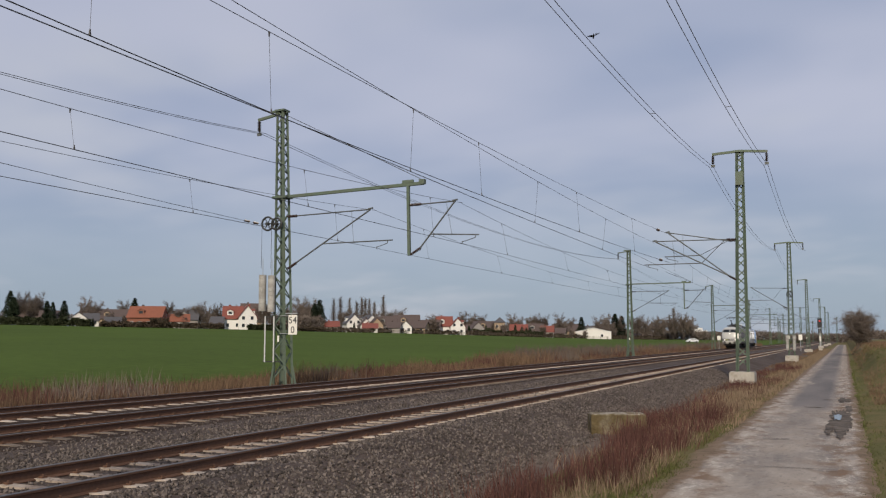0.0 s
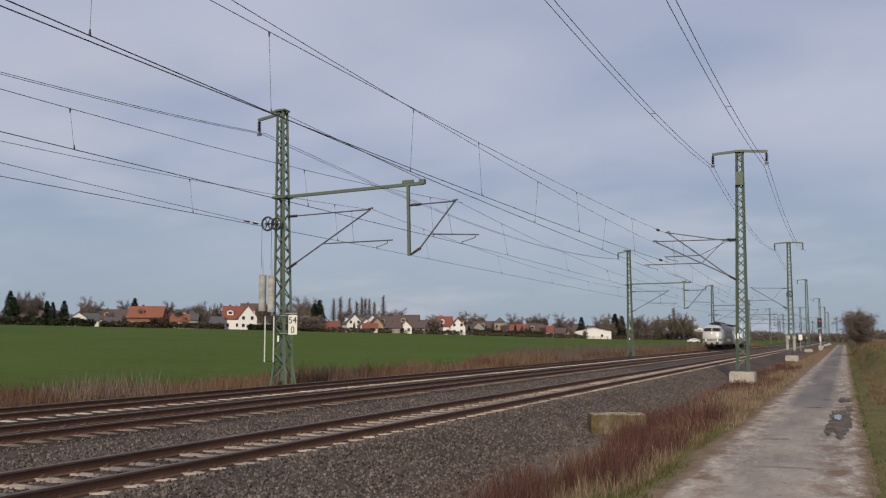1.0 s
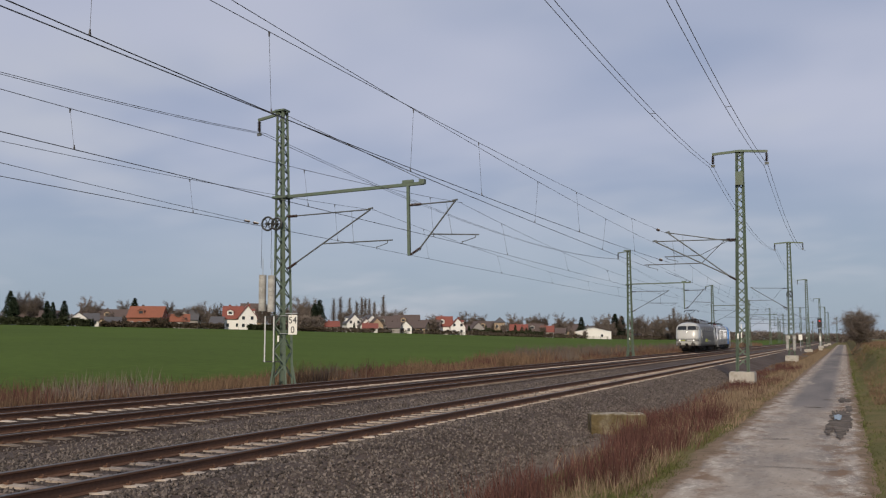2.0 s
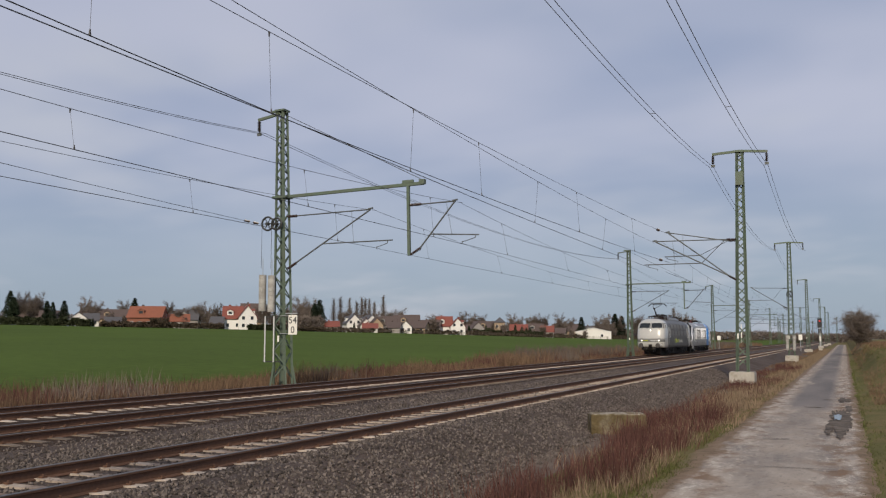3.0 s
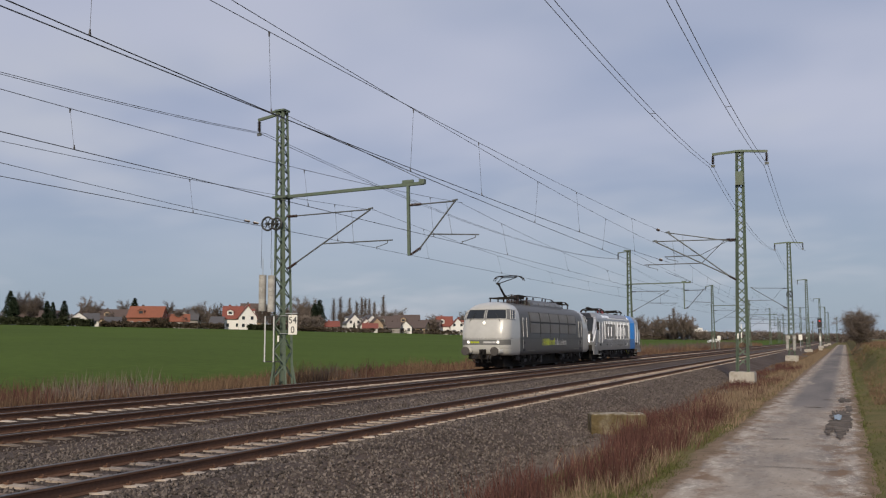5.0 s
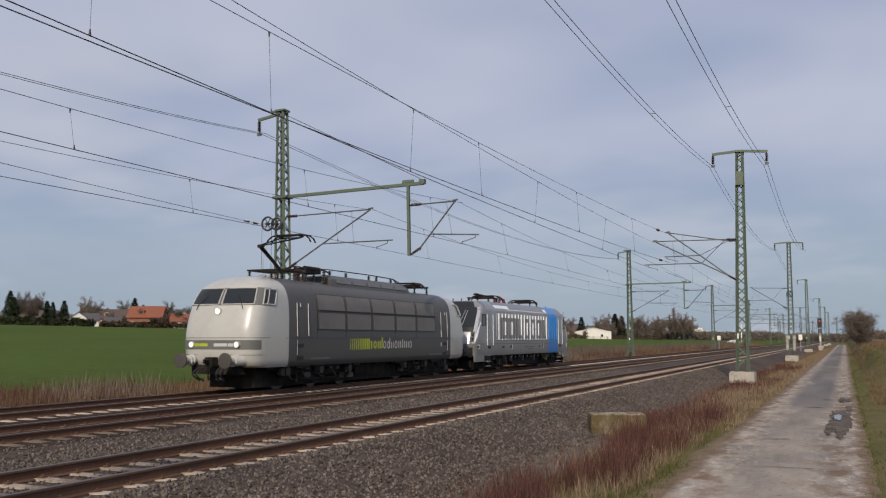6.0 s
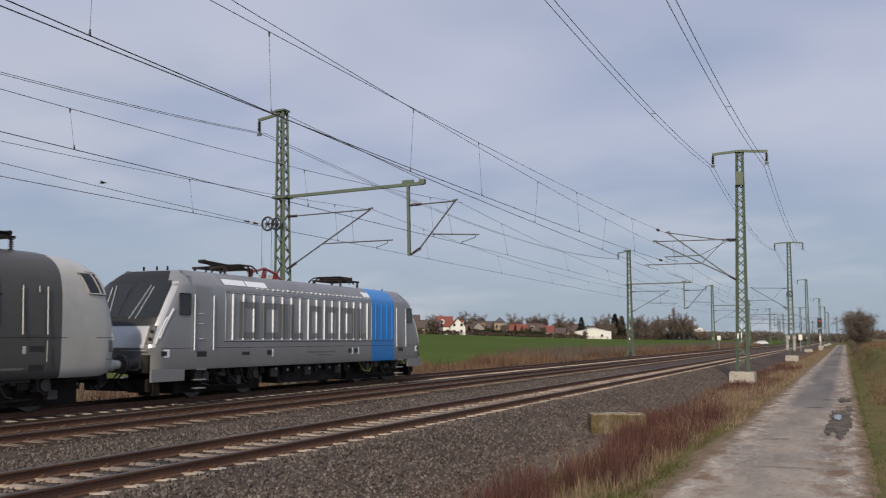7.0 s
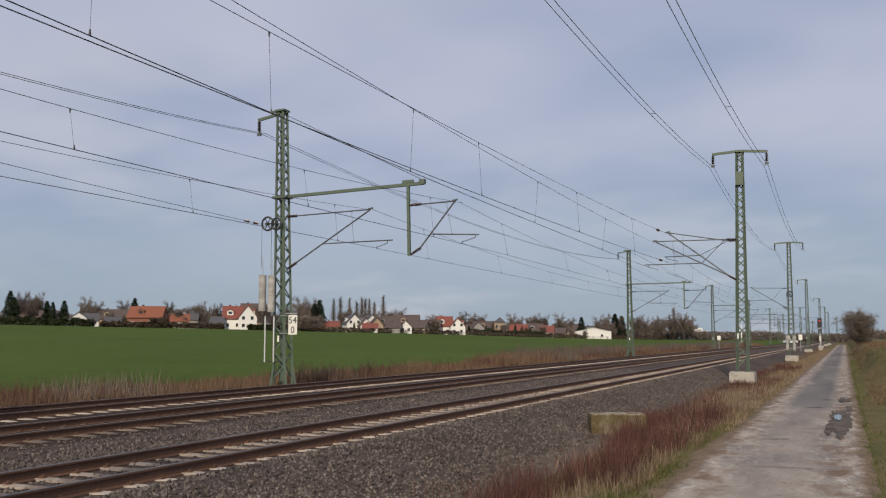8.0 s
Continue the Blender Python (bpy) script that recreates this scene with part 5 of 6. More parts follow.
def grow(limbs, twigs, p, d, length, r, level, up, tw):
    n = 3
    q = p
    for k in range(n):
        d2 = (d + Vector((random.uniform(-.16, .16), random.uniform(-.16, .16), random.uniform(-.05, .12) + up))).normalized()
        e = q + d2 * length / n
        if r > tw * 1.4:
            limbs.tube(q, e, r * (1 - .2 * k), 5, r * (1 - .2 * (k + 1)), caps=False)
        else:
            twig(twigs, q, e, r)
        if level > 0:
            for _ in range(2 if level > 1 else 3):
                a = random.uniform(0, math.tau)
                side = (d2.orthogonal().normalized() * math.cos(a) + d2.cross(d2.orthogonal()).normalized() * math.sin(a))
                if level == 1 and tw < .03:
                    for _ in range(bush_twigs):
                        v = Vector((random.gauss(0, 1), random.gauss(0, 1), random.gauss(.3, .8))).normalized()
                        twig(twigs, e, e + v * length * random.uniform(.5, 1.1), tw * 1.0)
                grow(limbs, twigs, e, (d2 * random.uniform(.5, .9) + side * random.uniform(.5, .9)).normalized(), length * random.uniform(.45, .68), r * .5, level - 1, up, tw)
        q, d = e, d2


def bare_tree(seed, h, wide):
    """Unit-size tree data: trunk with limbs, and a crown of fine twigs."""
    random.seed(seed)
    limbs, twigs = Mesh(), Mesh()
    limbs.tube((0, 0, -.3), (0, 0, h * .25), .22, 8, .16)
    for k in range(7):
        a = k * 2.4
        z = h * (.14 + .11 * k / 6)
        grow(limbs, twigs, Vector((0, 0, z)), Vector((math.cos(a) * wide, math.sin(a) * wide, random.uniform(.8, 1.6))).normalized(), h * random.uniform(.34, .46), .09, 3, .08, .028)
    grow(limbs, twigs, Vector((0, 0, h * .25)), Vector((0, 0, 1)), h * .55, .14, 3, .02, .022)
    return limbs.data("trunk", BARK), twigs.data("crown", TWIG)


def poplar_data(seed):
    random.seed(seed)
    limbs, twigs = Mesh(), Mesh()
    limbs.tube((0, 0, -.3), (0, 0, 12.5), .2, 6, .03)
    for k in range(34):
        z = 1.5 + 10 * k / 34
        a = k * 2.4
        grow(limbs, twigs, Vector((0, 0, z)), Vector((math.cos(a) * .2, math.sin(a) * .2, 1)).normalized(), random.uniform(1.8, 3.0) * (1.2 - .75 * k / 34), .03, 1, .1, .018)
    return limbs.data("trunk", BARK), twigs.data("crown", TWIG)


def conifer_data(seed):
    random.seed(seed)
    limbs, leaves = Mesh(), Mesh()
    limbs.tube((0, 0, -.3), (0, 0, 9.6), .18, 6, .02)
    for k in range(2600):
        u = random.random() ** .75
        z = 1.0 + 9.2 * (1 - u)
        rad = (.35 + 2.9 * u ** .8 * (1 + .25 * math.sin(z * 2.7)) + .5 * noise.noise((z, seed, 0))) * random.uniform(.35, 1.05)
        a = random.uniform(0, math.tau)
        c = Vector((rad * math.cos(a), rad * math.sin(a), z - rad * .25))
        d = Vector((math.cos(a), math.sin(a), random.uniform(-.6, .25))) * random.uniform(.35, .7)
        s = Vector((-math.sin(a), math.cos(a), random.uniform(-.5, .5))) * random.uniform(.14, .32)
        leaves.add([c - s - d * .3, c + s - d * .3, c + d], [(0, 1, 2)])
    return limbs.data("trunk", BARK), leaves.data("crown", NEEDLE)


TREES = {"b": [bare_tree(s, 10, w) for s, w in ((1, .9), (2, 1.2), (3, .7))], "p": [poplar_data(5), poplar_data(6)], "c": [conifer_data(7), conifer_data(8)]}
TREE_TAGS = {"b": ("bare brown broadleaf tree in the village gardens", 10.0), "p": ("tall narrow bare poplar in a row", 12.6), "c": ("dark green conifer among the houses", 10.0)}


def polar(b, r):
    """A place on the ground by bearing (degrees left of the track) and distance."""
    x, y = -r * math.sin(radians(b)), r * math.cos(radians(b))
    return Vector((x, y, ground_z(x, y)))


def tree(kind, b, r, h, k):
    label, unit = TREE_TAGS[kind]
    t = thing({"b": "bare_tree", "p": "poplar", "c": "conifer"}[kind], label, "tree", None, {"b": "bare village trees", "p": "row of poplars", "c": "village conifers"}[kind])
    s = h / unit
    wide = s * (.82, .68, .9)[k % 3] if kind != "p" else s * 1.0
    t.matrix_world = Matrix.Translation(polar(b, r)) @ Matrix.Rotation(k * 2.1, 4, "Z") @ Matrix.Diagonal((wide, wide, s, 1))
    trunk, crown = TREES[kind][k % len(TREES[kind])]
    part("trunk", trunk, [], t)
    part("crown", crown, [], t)


def build_trees():
    rows = (('c', 48.1, 379, 12.5), ('b', 47.5, 377, 11.5), ('b', 46.8, 375, 10.6), ('c', 46.2, 374, 9), ('c', 45.9, 373, 8.7), ('c', 45.3, 371, 9.2), ('b', 44.15, 368, 10.0),
            ('b', 43.5, 367, 8.7), ('c', 41.5, 362, 10.6), ('b', 39.6, 358, 9.0), ('b', 38.4, 356, 7.7), ('b', 37.9, 356, 8.7), ('b', 37.4, 355, 7.7), ('b', 35.9, 354, 8.4))
    rows += (('b', 34.0, 362, 9.7), ('b', 31.9, 370, 12.2), ('b', 31.3, 372, 11.8), ('c', 30.75, 375, 12.4), ('c', 31.05, 373, 11.0), ('b', 32.6, 372, 10.0), ('b', 26.5, 393, 8.5), ('b', 24.0, 406, 7.4),
             ('b', 22.0, 418, 9.6), ('b', 20.9, 425, 8.2), ('c', 20.6, 426, 4.6), ('c', 20.2, 429, 4.7), ('c', 19.6, 433, 5.0), ('c', 18.8, 438, 5.3), ('c', 18.4, 441, 5.0))
    rows += (('c', 17.9, 444, 4.5), ('b', 19.0, 437, 9.5), ('b', 18.5, 439, 8.5), ('b', 17.1, 449, 9.2), ('b', 16.1, 455, 10.4), ('b', 15.4, 461, 9.1), ('c', 14.8, 465, 10.3), ('b', 13.8, 474, 9.6),
             ('b', 13.3, 480, 11.2), ('c', 12.8, 485, 12.7), ('c', 12.4, 490, 11.7), ('b', 12.6, 487, 10.7), ('b', 11.5, 500, 10.7), ('b', 11.0, 506, 10.2), ('b', 10.4, 513, 10.9))
    rows += (('b', 10.05, 518, 10.4), ('b', 8.8, 531, 13.1), ('b', 8.4, 532, 11.5), ('b', 9.4, 525, 11), ('p', 9.6, 602, 15.9), ('p', 9.36, 605, 20.3), ('c', 47.9, 372, 10), ('b', 49.5, 380, 11), ('b', 36.8, 360, 9),
             ('b', 29.2, 400, 8.5), ('b', 28.7, 405, 9), ('b', 27.3, 420, 9), ('b', 25.9, 412, 9.5), ('b', 23.6, 420, 8), ('b', 21.4, 440, 9.5), ('b', 17.7, 470, 10), ('b', 42.1, 395, 10))
    for k, (kind, b, r, h) in enumerate(rows):
        tree(kind, b, r + (16 if kind == "b" and b > 14 else 0), h, k)
    for k, b in enumerate((29.9, 29.49, 28.94, 28.5, 28.19, 27.98, 27.74, 27.43, 26.88)):
        tree("p", b, 460, (16.6, 17.4, 17.0, 15.6, 17.6, 17.2, 16.8, 15.6, 18.6)[k], k)
    rnd = random.Random(77)
    for k in range(34):
        b = 44.5 - 32 * (k + rnd.random()) / 34
        tree("b" if k % 4 else "c", b, edge_at(b)[0] + rnd.uniform(3, 14), rnd.uniform(3.5, 6.5) * (1 if k % 4 else .7), k)


build_trees()


def clump_mass(name, label, a, b, width, height, mat, n, seed, category="hedge"):
    """A hedge or scrub belt of many small leaf clumps along the ground from a to b (bearing, distance)."""
    random.seed(seed)
    m = Mesh()
    pa, pb = polar(*a), polar(*b)
    across = Vector((-(pb - pa).y, (pb - pa).x, 0)).normalized()
    for _ in range(n):
        u, v, w = random.random(), random.uniform(-1, 1), random.random()
        p = pa.lerp(pb, u)
        top = height * (.72 + .38 * noise.noise((u * 23, seed, 0)) + .2 * noise.noise((u * 80, seed, 3)))
        c = p + across * v * width * .5 + Vector((0, 0, 0))
        c.z = ground_z(c.x, c.y) + top * w ** .7
        s = random.uniform(.35, .95) * max(1.0, p.length / 420)
        d = Vector((random.uniform(-1, 1), random.uniform(-1, 1), random.uniform(-.3, 1))) * s
        e = Vector((random.uniform(-1, 1), random.uniform(-1, 1), random.uniform(-.6, .6))) * s * .8
        m.add([c - d * .5, c + e, c + d], [(0, 1, 2)])
    o = part(name, m, mat)
    tagged(o, label, category, kind="stuff")


def build_belts():
    clump_mass("hedge", "dark clipped garden hedge at the field edge", (51, 369), (43.9, 351), 2.5, 3.3, HEDGE, 10000, 1)
    clump_mass("hedge", "low dark hedge beside the white house", (35.0, 337), (33.0, 341), 1.5, 2.2, HEDGE, 3000, 2)
    clump_mass("hedge", "olive-brown clipped bushes by the orange house", (40.6, 343), (39.6, 342), 3, 4.0, SCRUB, 1600, 12)
    clump_mass("scrub", "brown leafless garden scrub by the houses", (43.3, 348), (36.4, 340), 4, 2.3, SCRUB, 6000, 3, "scrub")
    clump_mass("scrub", "brown leafless garden scrub by the houses", (33.0, 343), (26.5, 381), 3, 1.9, SCRUB, 4200, 4, "scrub")
    clump_mass("scrub", "tall dark garden shrubs beyond the mast", (33.2, 357), (30.6, 366), 6, 7.5, TWIG, 3600, 13, "scrub")
    clump_mass("hedge", "dark evergreen hedge along the gardens", (21.3, 414), (17.2, 438), 3, 3.1, HEDGE, 7000, 5)
    clump_mass("scrub", "brown garden scrub along the field edge", (26.0, 385), (10.0, 505), 4, 2.1, SCRUB, 9000, 6, "scrub")
    clump_mass("scrub", "brown leafless wood along the horizon", (13.5, 520), (7.3, 560), 16, 6.0, TWIG, 9000, 7, "scrub")
    clump_mass("scrub", "distant brown trees along the horizon", (8.0, 640), (-6.5, 760), 30, 7, TWIG, 22000, 8, "woodland")
    clump_mass("scrub", "distant brown trees along the horizon", (60, 420), (48.5, 384), 10, 7, SCRUB, 5000, 9, "woodland")
    clump_mass("scrub", "brown trees and bushes behind the gardens", (49.5, 400), (27, 440), 14, 6.2, TWIG, 13000, 10, "woodland")
    clump_mass("scrub", "brown trees and bushes behind the gardens", (27, 440), (12, 540), 14, 6.5, TWIG, 14000, 11, "woodland")


build_belts()


# ---- village ----
WALLS = {"white": material("white_render", (0.72, 0.70, 0.66), 0.9, vary=0.06, grain=4, bump=0.05), "pale": material("pale_grey_render", (0.30, 0.28, 0.26), 0.9, vary=0.1, grain=4, bump=0.05),
         "beige": material("beige_render", (0.36, 0.27, 0.18), 0.9, vary=0.1, grain=4, bump=0.05), "brick": material("orange_brick", (0.22, 0.09, 0.055), 0.9, vary=0.2, grain=6, bump=0.1)}
ROOFS = {"brown": material("brown_roof_tiles", (0.085, 0.062, 0.055), 0.85, vary=0.2, grain=4, bump=0.3), "slate": material("dark_grey_roof_tiles", (0.075, 0.073, 0.078), 0.8, vary=0.2, grain=4, bump=0.3),
         "orange": material("orange_roof_tiles", (0.215, 0.075, 0.042), 0.85, vary=0.2, grain=4, bump=0.3), "red": material("red_roof_tiles", (0.19, 0.058, 0.042), 0.85, vary=0.2, grain=4, bump=0.3),
         "white": material("white_hall_roof", (0.70, 0.70, 0.70), 0.7, vary=0.05, grain=3, bump=0.05)}
PANE = glass("house_window_glass", (0.03, 0.035, 0.04), 0.1)


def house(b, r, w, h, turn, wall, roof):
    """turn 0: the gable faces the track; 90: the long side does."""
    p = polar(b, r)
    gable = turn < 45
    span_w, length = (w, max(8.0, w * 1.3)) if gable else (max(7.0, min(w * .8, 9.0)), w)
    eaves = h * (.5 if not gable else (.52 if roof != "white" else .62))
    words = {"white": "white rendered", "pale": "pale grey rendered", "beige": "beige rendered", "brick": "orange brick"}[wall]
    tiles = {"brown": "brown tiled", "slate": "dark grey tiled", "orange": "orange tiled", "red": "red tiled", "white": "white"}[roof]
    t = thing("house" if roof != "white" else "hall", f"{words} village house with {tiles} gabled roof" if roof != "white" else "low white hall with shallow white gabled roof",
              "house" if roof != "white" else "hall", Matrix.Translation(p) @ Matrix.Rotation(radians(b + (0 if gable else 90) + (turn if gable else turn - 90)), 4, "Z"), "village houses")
    hw, hl = span_w / 2, length / 2
    m = Mesh()
    prof = [(-hw, -.8), (hw, -.8), (hw, eaves), (0, h - .15), (-hw, eaves)]
    m.loft([[Vector((x, y, z)) for x, z in prof] for y in (-hl, hl)], smooth=False)
    part("wall", m, WALLS[wall], t)
    rf = Mesh()
    over = .45
    k = (h - eaves) / hw
    for s in (-1, 1):
        prof = [(s * (hw + over), eaves - over * k), (s * (hw + over), eaves - over * k + .22), (0, h + .2), (0, h)]
        if s > 0:
            prof.reverse()
        rf.loft([[Vector((x, y, z)) for x, z in prof] for y in (-hl - .35, hl + .35)], smooth=False)
    rr = part("roof", rf, ROOFS[roof], t)
    if roof != "white":
        part("chimney", Mesh().box((hw * .3, hl * .35, h + .1), (.6, .7, 1.3)), ROOFS["brown" if roof != "red" else "red"], rr)
    def win(x, y, z, sx, sy, fx, fy):
        o = part("window", Mesh().box((x + fx * .02, y + fy * .02, z), (sx + .16 * abs(fy), sy + .16 * abs(fx), 1.36)), WALLS["white"], t)
        part("pane", Mesh().box((x + fx * .05, y + fy * .05, z), (sx, sy, 1.2)), PANE, o)
    if roof != "white" and span_w > 6 and h > 6:
        # a dormer on each slope
        for s in (-1, 1):
            x, z = s * hw * .55, eaves + (h - eaves) * .45
            d = Mesh()
            prof = [(-1.1, z - .9), (1.1, z - .9), (1.1, z + .55), (0, z + 1.15), (-1.1, z + .55)]
            d.loft([[Vector((u, y + hl * .25, v)) for y, v in prof] for u in ((x, x + 1.1) if s > 0 else (x - 1.1, x))], smooth=False)
            o = part("dormer", d, [WALLS[wall]], t)
            part("pane", Mesh().box((x + s * 1.13, hl * .25, z - .05), (.06, 1.3, .9)), PANE, o)
            lid = Mesh()
            for q in (-1, 1):
                prof = [(q * 1.3, z + .46), (q * 1.3, z + .6), (0, z + 1.32), (0, z + 1.17)]
                lid.loft([[Vector((u, y + hl * .25, v)) for y, v in (prof if q * s < 0 else prof[::-1])] for u in ((x - .2, x + 1.3) if s > 0 else (x - 1.3, x + .2))], smooth=False)
            part("dormer_roof", lid, ROOFS[roof], o)
    n = max(2, int(length / 3))
    for f in (0, 1):
        z = 1.5 + f * 2.7
        if z + .7 < eaves:
            for i in range(n):
                y = -hl + length * (i + .5) / n
                for s in (-1, 1):
                    win(s * hw, y, z, .06, 1.0, s, 0)
        if z + .7 < eaves + (h - eaves) * .45 and span_w > 4:
            for x in (-span_w * .24, span_w * .24):
                if z + .7 < h - abs(x) * k - .3:
                    for s in (-1, 1):
                        win(x, s * hl, z, 1.0, .06, 0, s)
    if h < 3.5:
        win(hw, 0, h * .3, .06, 1.0, 1, 0)


def build_village():
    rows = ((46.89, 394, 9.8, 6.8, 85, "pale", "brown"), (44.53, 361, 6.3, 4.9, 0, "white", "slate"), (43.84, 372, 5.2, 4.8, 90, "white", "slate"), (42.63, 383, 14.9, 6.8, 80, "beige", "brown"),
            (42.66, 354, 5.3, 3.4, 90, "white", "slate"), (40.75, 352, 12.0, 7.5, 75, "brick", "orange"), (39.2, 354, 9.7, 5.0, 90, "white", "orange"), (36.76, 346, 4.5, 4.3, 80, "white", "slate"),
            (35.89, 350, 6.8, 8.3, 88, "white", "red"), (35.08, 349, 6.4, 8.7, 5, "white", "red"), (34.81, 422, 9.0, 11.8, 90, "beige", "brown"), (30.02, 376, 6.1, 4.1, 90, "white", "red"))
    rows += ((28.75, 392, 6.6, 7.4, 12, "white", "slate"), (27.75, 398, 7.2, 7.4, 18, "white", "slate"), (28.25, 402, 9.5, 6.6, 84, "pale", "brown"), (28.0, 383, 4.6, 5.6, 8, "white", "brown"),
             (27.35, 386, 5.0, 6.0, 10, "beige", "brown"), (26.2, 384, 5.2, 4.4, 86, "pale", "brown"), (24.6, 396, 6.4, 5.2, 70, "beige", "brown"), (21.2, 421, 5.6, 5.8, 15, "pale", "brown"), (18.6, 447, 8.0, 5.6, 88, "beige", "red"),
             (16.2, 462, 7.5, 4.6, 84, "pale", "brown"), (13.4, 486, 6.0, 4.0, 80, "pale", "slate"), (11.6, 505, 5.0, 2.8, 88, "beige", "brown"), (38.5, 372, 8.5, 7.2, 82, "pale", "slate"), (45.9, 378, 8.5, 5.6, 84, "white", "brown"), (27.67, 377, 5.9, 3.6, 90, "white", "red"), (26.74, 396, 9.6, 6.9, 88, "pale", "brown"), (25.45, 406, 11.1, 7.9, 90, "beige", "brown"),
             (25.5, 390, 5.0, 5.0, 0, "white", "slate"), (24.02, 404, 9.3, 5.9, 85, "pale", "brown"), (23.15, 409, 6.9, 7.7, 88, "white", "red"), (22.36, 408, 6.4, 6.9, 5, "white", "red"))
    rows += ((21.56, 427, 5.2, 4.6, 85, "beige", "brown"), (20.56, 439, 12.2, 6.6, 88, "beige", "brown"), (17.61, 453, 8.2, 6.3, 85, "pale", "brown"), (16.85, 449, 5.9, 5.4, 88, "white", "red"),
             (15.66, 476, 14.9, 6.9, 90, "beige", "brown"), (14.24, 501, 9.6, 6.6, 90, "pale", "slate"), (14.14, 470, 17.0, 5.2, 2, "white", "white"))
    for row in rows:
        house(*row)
    p = polar(19.75, 430)
    t = thing("tower_house", "square beige house with dark pyramid roof", "house", Matrix.Translation(p) @ Matrix.Rotation(radians(19.75), 4, "Z"))
    part("wall", Mesh().box((0, 0, 2.6), (5.0, 5.0, 7.0)), WALLS["beige"], t)
    part("roof", Mesh().add([(-3, -3, 6.1), (3, -3, 6.1), (3, 3, 6.1), (-3, 3, 6.1), (0, 0, 8.6)], [(0, 1, 4), (1, 2, 4), (2, 3, 4), (3, 0, 4), (3, 2, 1, 0)]), ROOFS["slate"], t)
    for x in (-1.2, 1.2):
        for z in (1.6, 4.4):
            o = part("window", Mesh().box((x, -2.52, z), (1.1, .06, 1.4)), WALLS["white"], t)
            part("pane", Mesh().box((x, -2.56, z), (.95, .04, 1.25)), PANE, o)
    for b, h, w in ((8.15, 15, 7), (7.85, 17, 6), (7.62, 13, 8)):
        p = polar(b, 1500)
        t = thing("apartment_block", "distant white high-rise apartment block", "apartment building", Matrix.Translation(p), "distant blocks")
        part("wall", Mesh().box((0, 0, h / 2), (w, 12, h)), WALLS["white"], t)
        for k in range(5):
            part("window_row", Mesh().box((0, -6.05, 3 + k * (h - 4) / 5), (w * .85, .1, 1.4)), PANE, t)
    # field fence
    f = thing("field_fence", "weathered wooden post fence along the field edge", "fence")
    post = Mesh().box((0, 0, .55), (.16, .16, 1.5)).data("post", BARK)
    pts = [polar(b, edge_at(b)[0] - 8) for b in [33 - k * .42 for k in range(55)]]
    for k, p in enumerate(pts):
        o = part("post", post, [], f)
        o.location = p
        o.rotation_euler = (random.uniform(-.05, .05), random.uniform(-.05, .05), 0)
    for z in (.6, 1.05):
        rails = Mesh()
        for a, b in zip(pts, pts[1:]):
            rails.bar(a + Vector((0, 0, z)), b + Vector((0, 0, z)), .06, .1)
        part("rail", rails, BARK, f)


build_village()


# ---- lineside plants and ground cover ----
def blades(name, label, mat, n, xr, yr, hr, wr, seed, lean=.25, dens=None, category="grass"):
    """Loose upright blades or stems strewn over a strip of ground, denser near the lens."""
    random.seed(seed)
    m = Mesh()
    k = 0
    tries = 0
    while k < n and tries < n * 6:
        tries += 1
        x = random.uniform(*xr)
        y = yr[0] + (yr[1] - yr[0]) * random.random() ** 1.7
        if dens and random.random() > dens(x, y):
            continue
        c = Vector((x, y, ground_z(x, y) - .02))
        h = random.uniform(*hr) * (.75 + .5 * (noise.noise((x * .7, y * .35, seed)) + .5))
        a = random.uniform(0, math.tau)
        w = random.uniform(*wr) * (1 + y / 60)
        tip = c + Vector((random.gauss(0, lean) * h, random.gauss(0, lean) * h, h))
        mid = c.lerp(tip, .55) + Vector((0, 0, .06 * h))
        s = Vector((math.cos(a), math.sin(a), 0)) * w
        m.add([c - s, c + s, mid + s * .7, mid - s * .7, tip], [(0, 1, 2, 3), (3, 2, 4)])
        k += 1
    o = part(name, m, mat)
    tagged(o, label, category, kind="stuff")


def patchy(sx, sy, seed, cut=0.0):
    return lambda x, y: max(0.0, min(1.0, .55 + 1.6 * (noise.noise((x * sx, y * sy, seed)) - cut)))


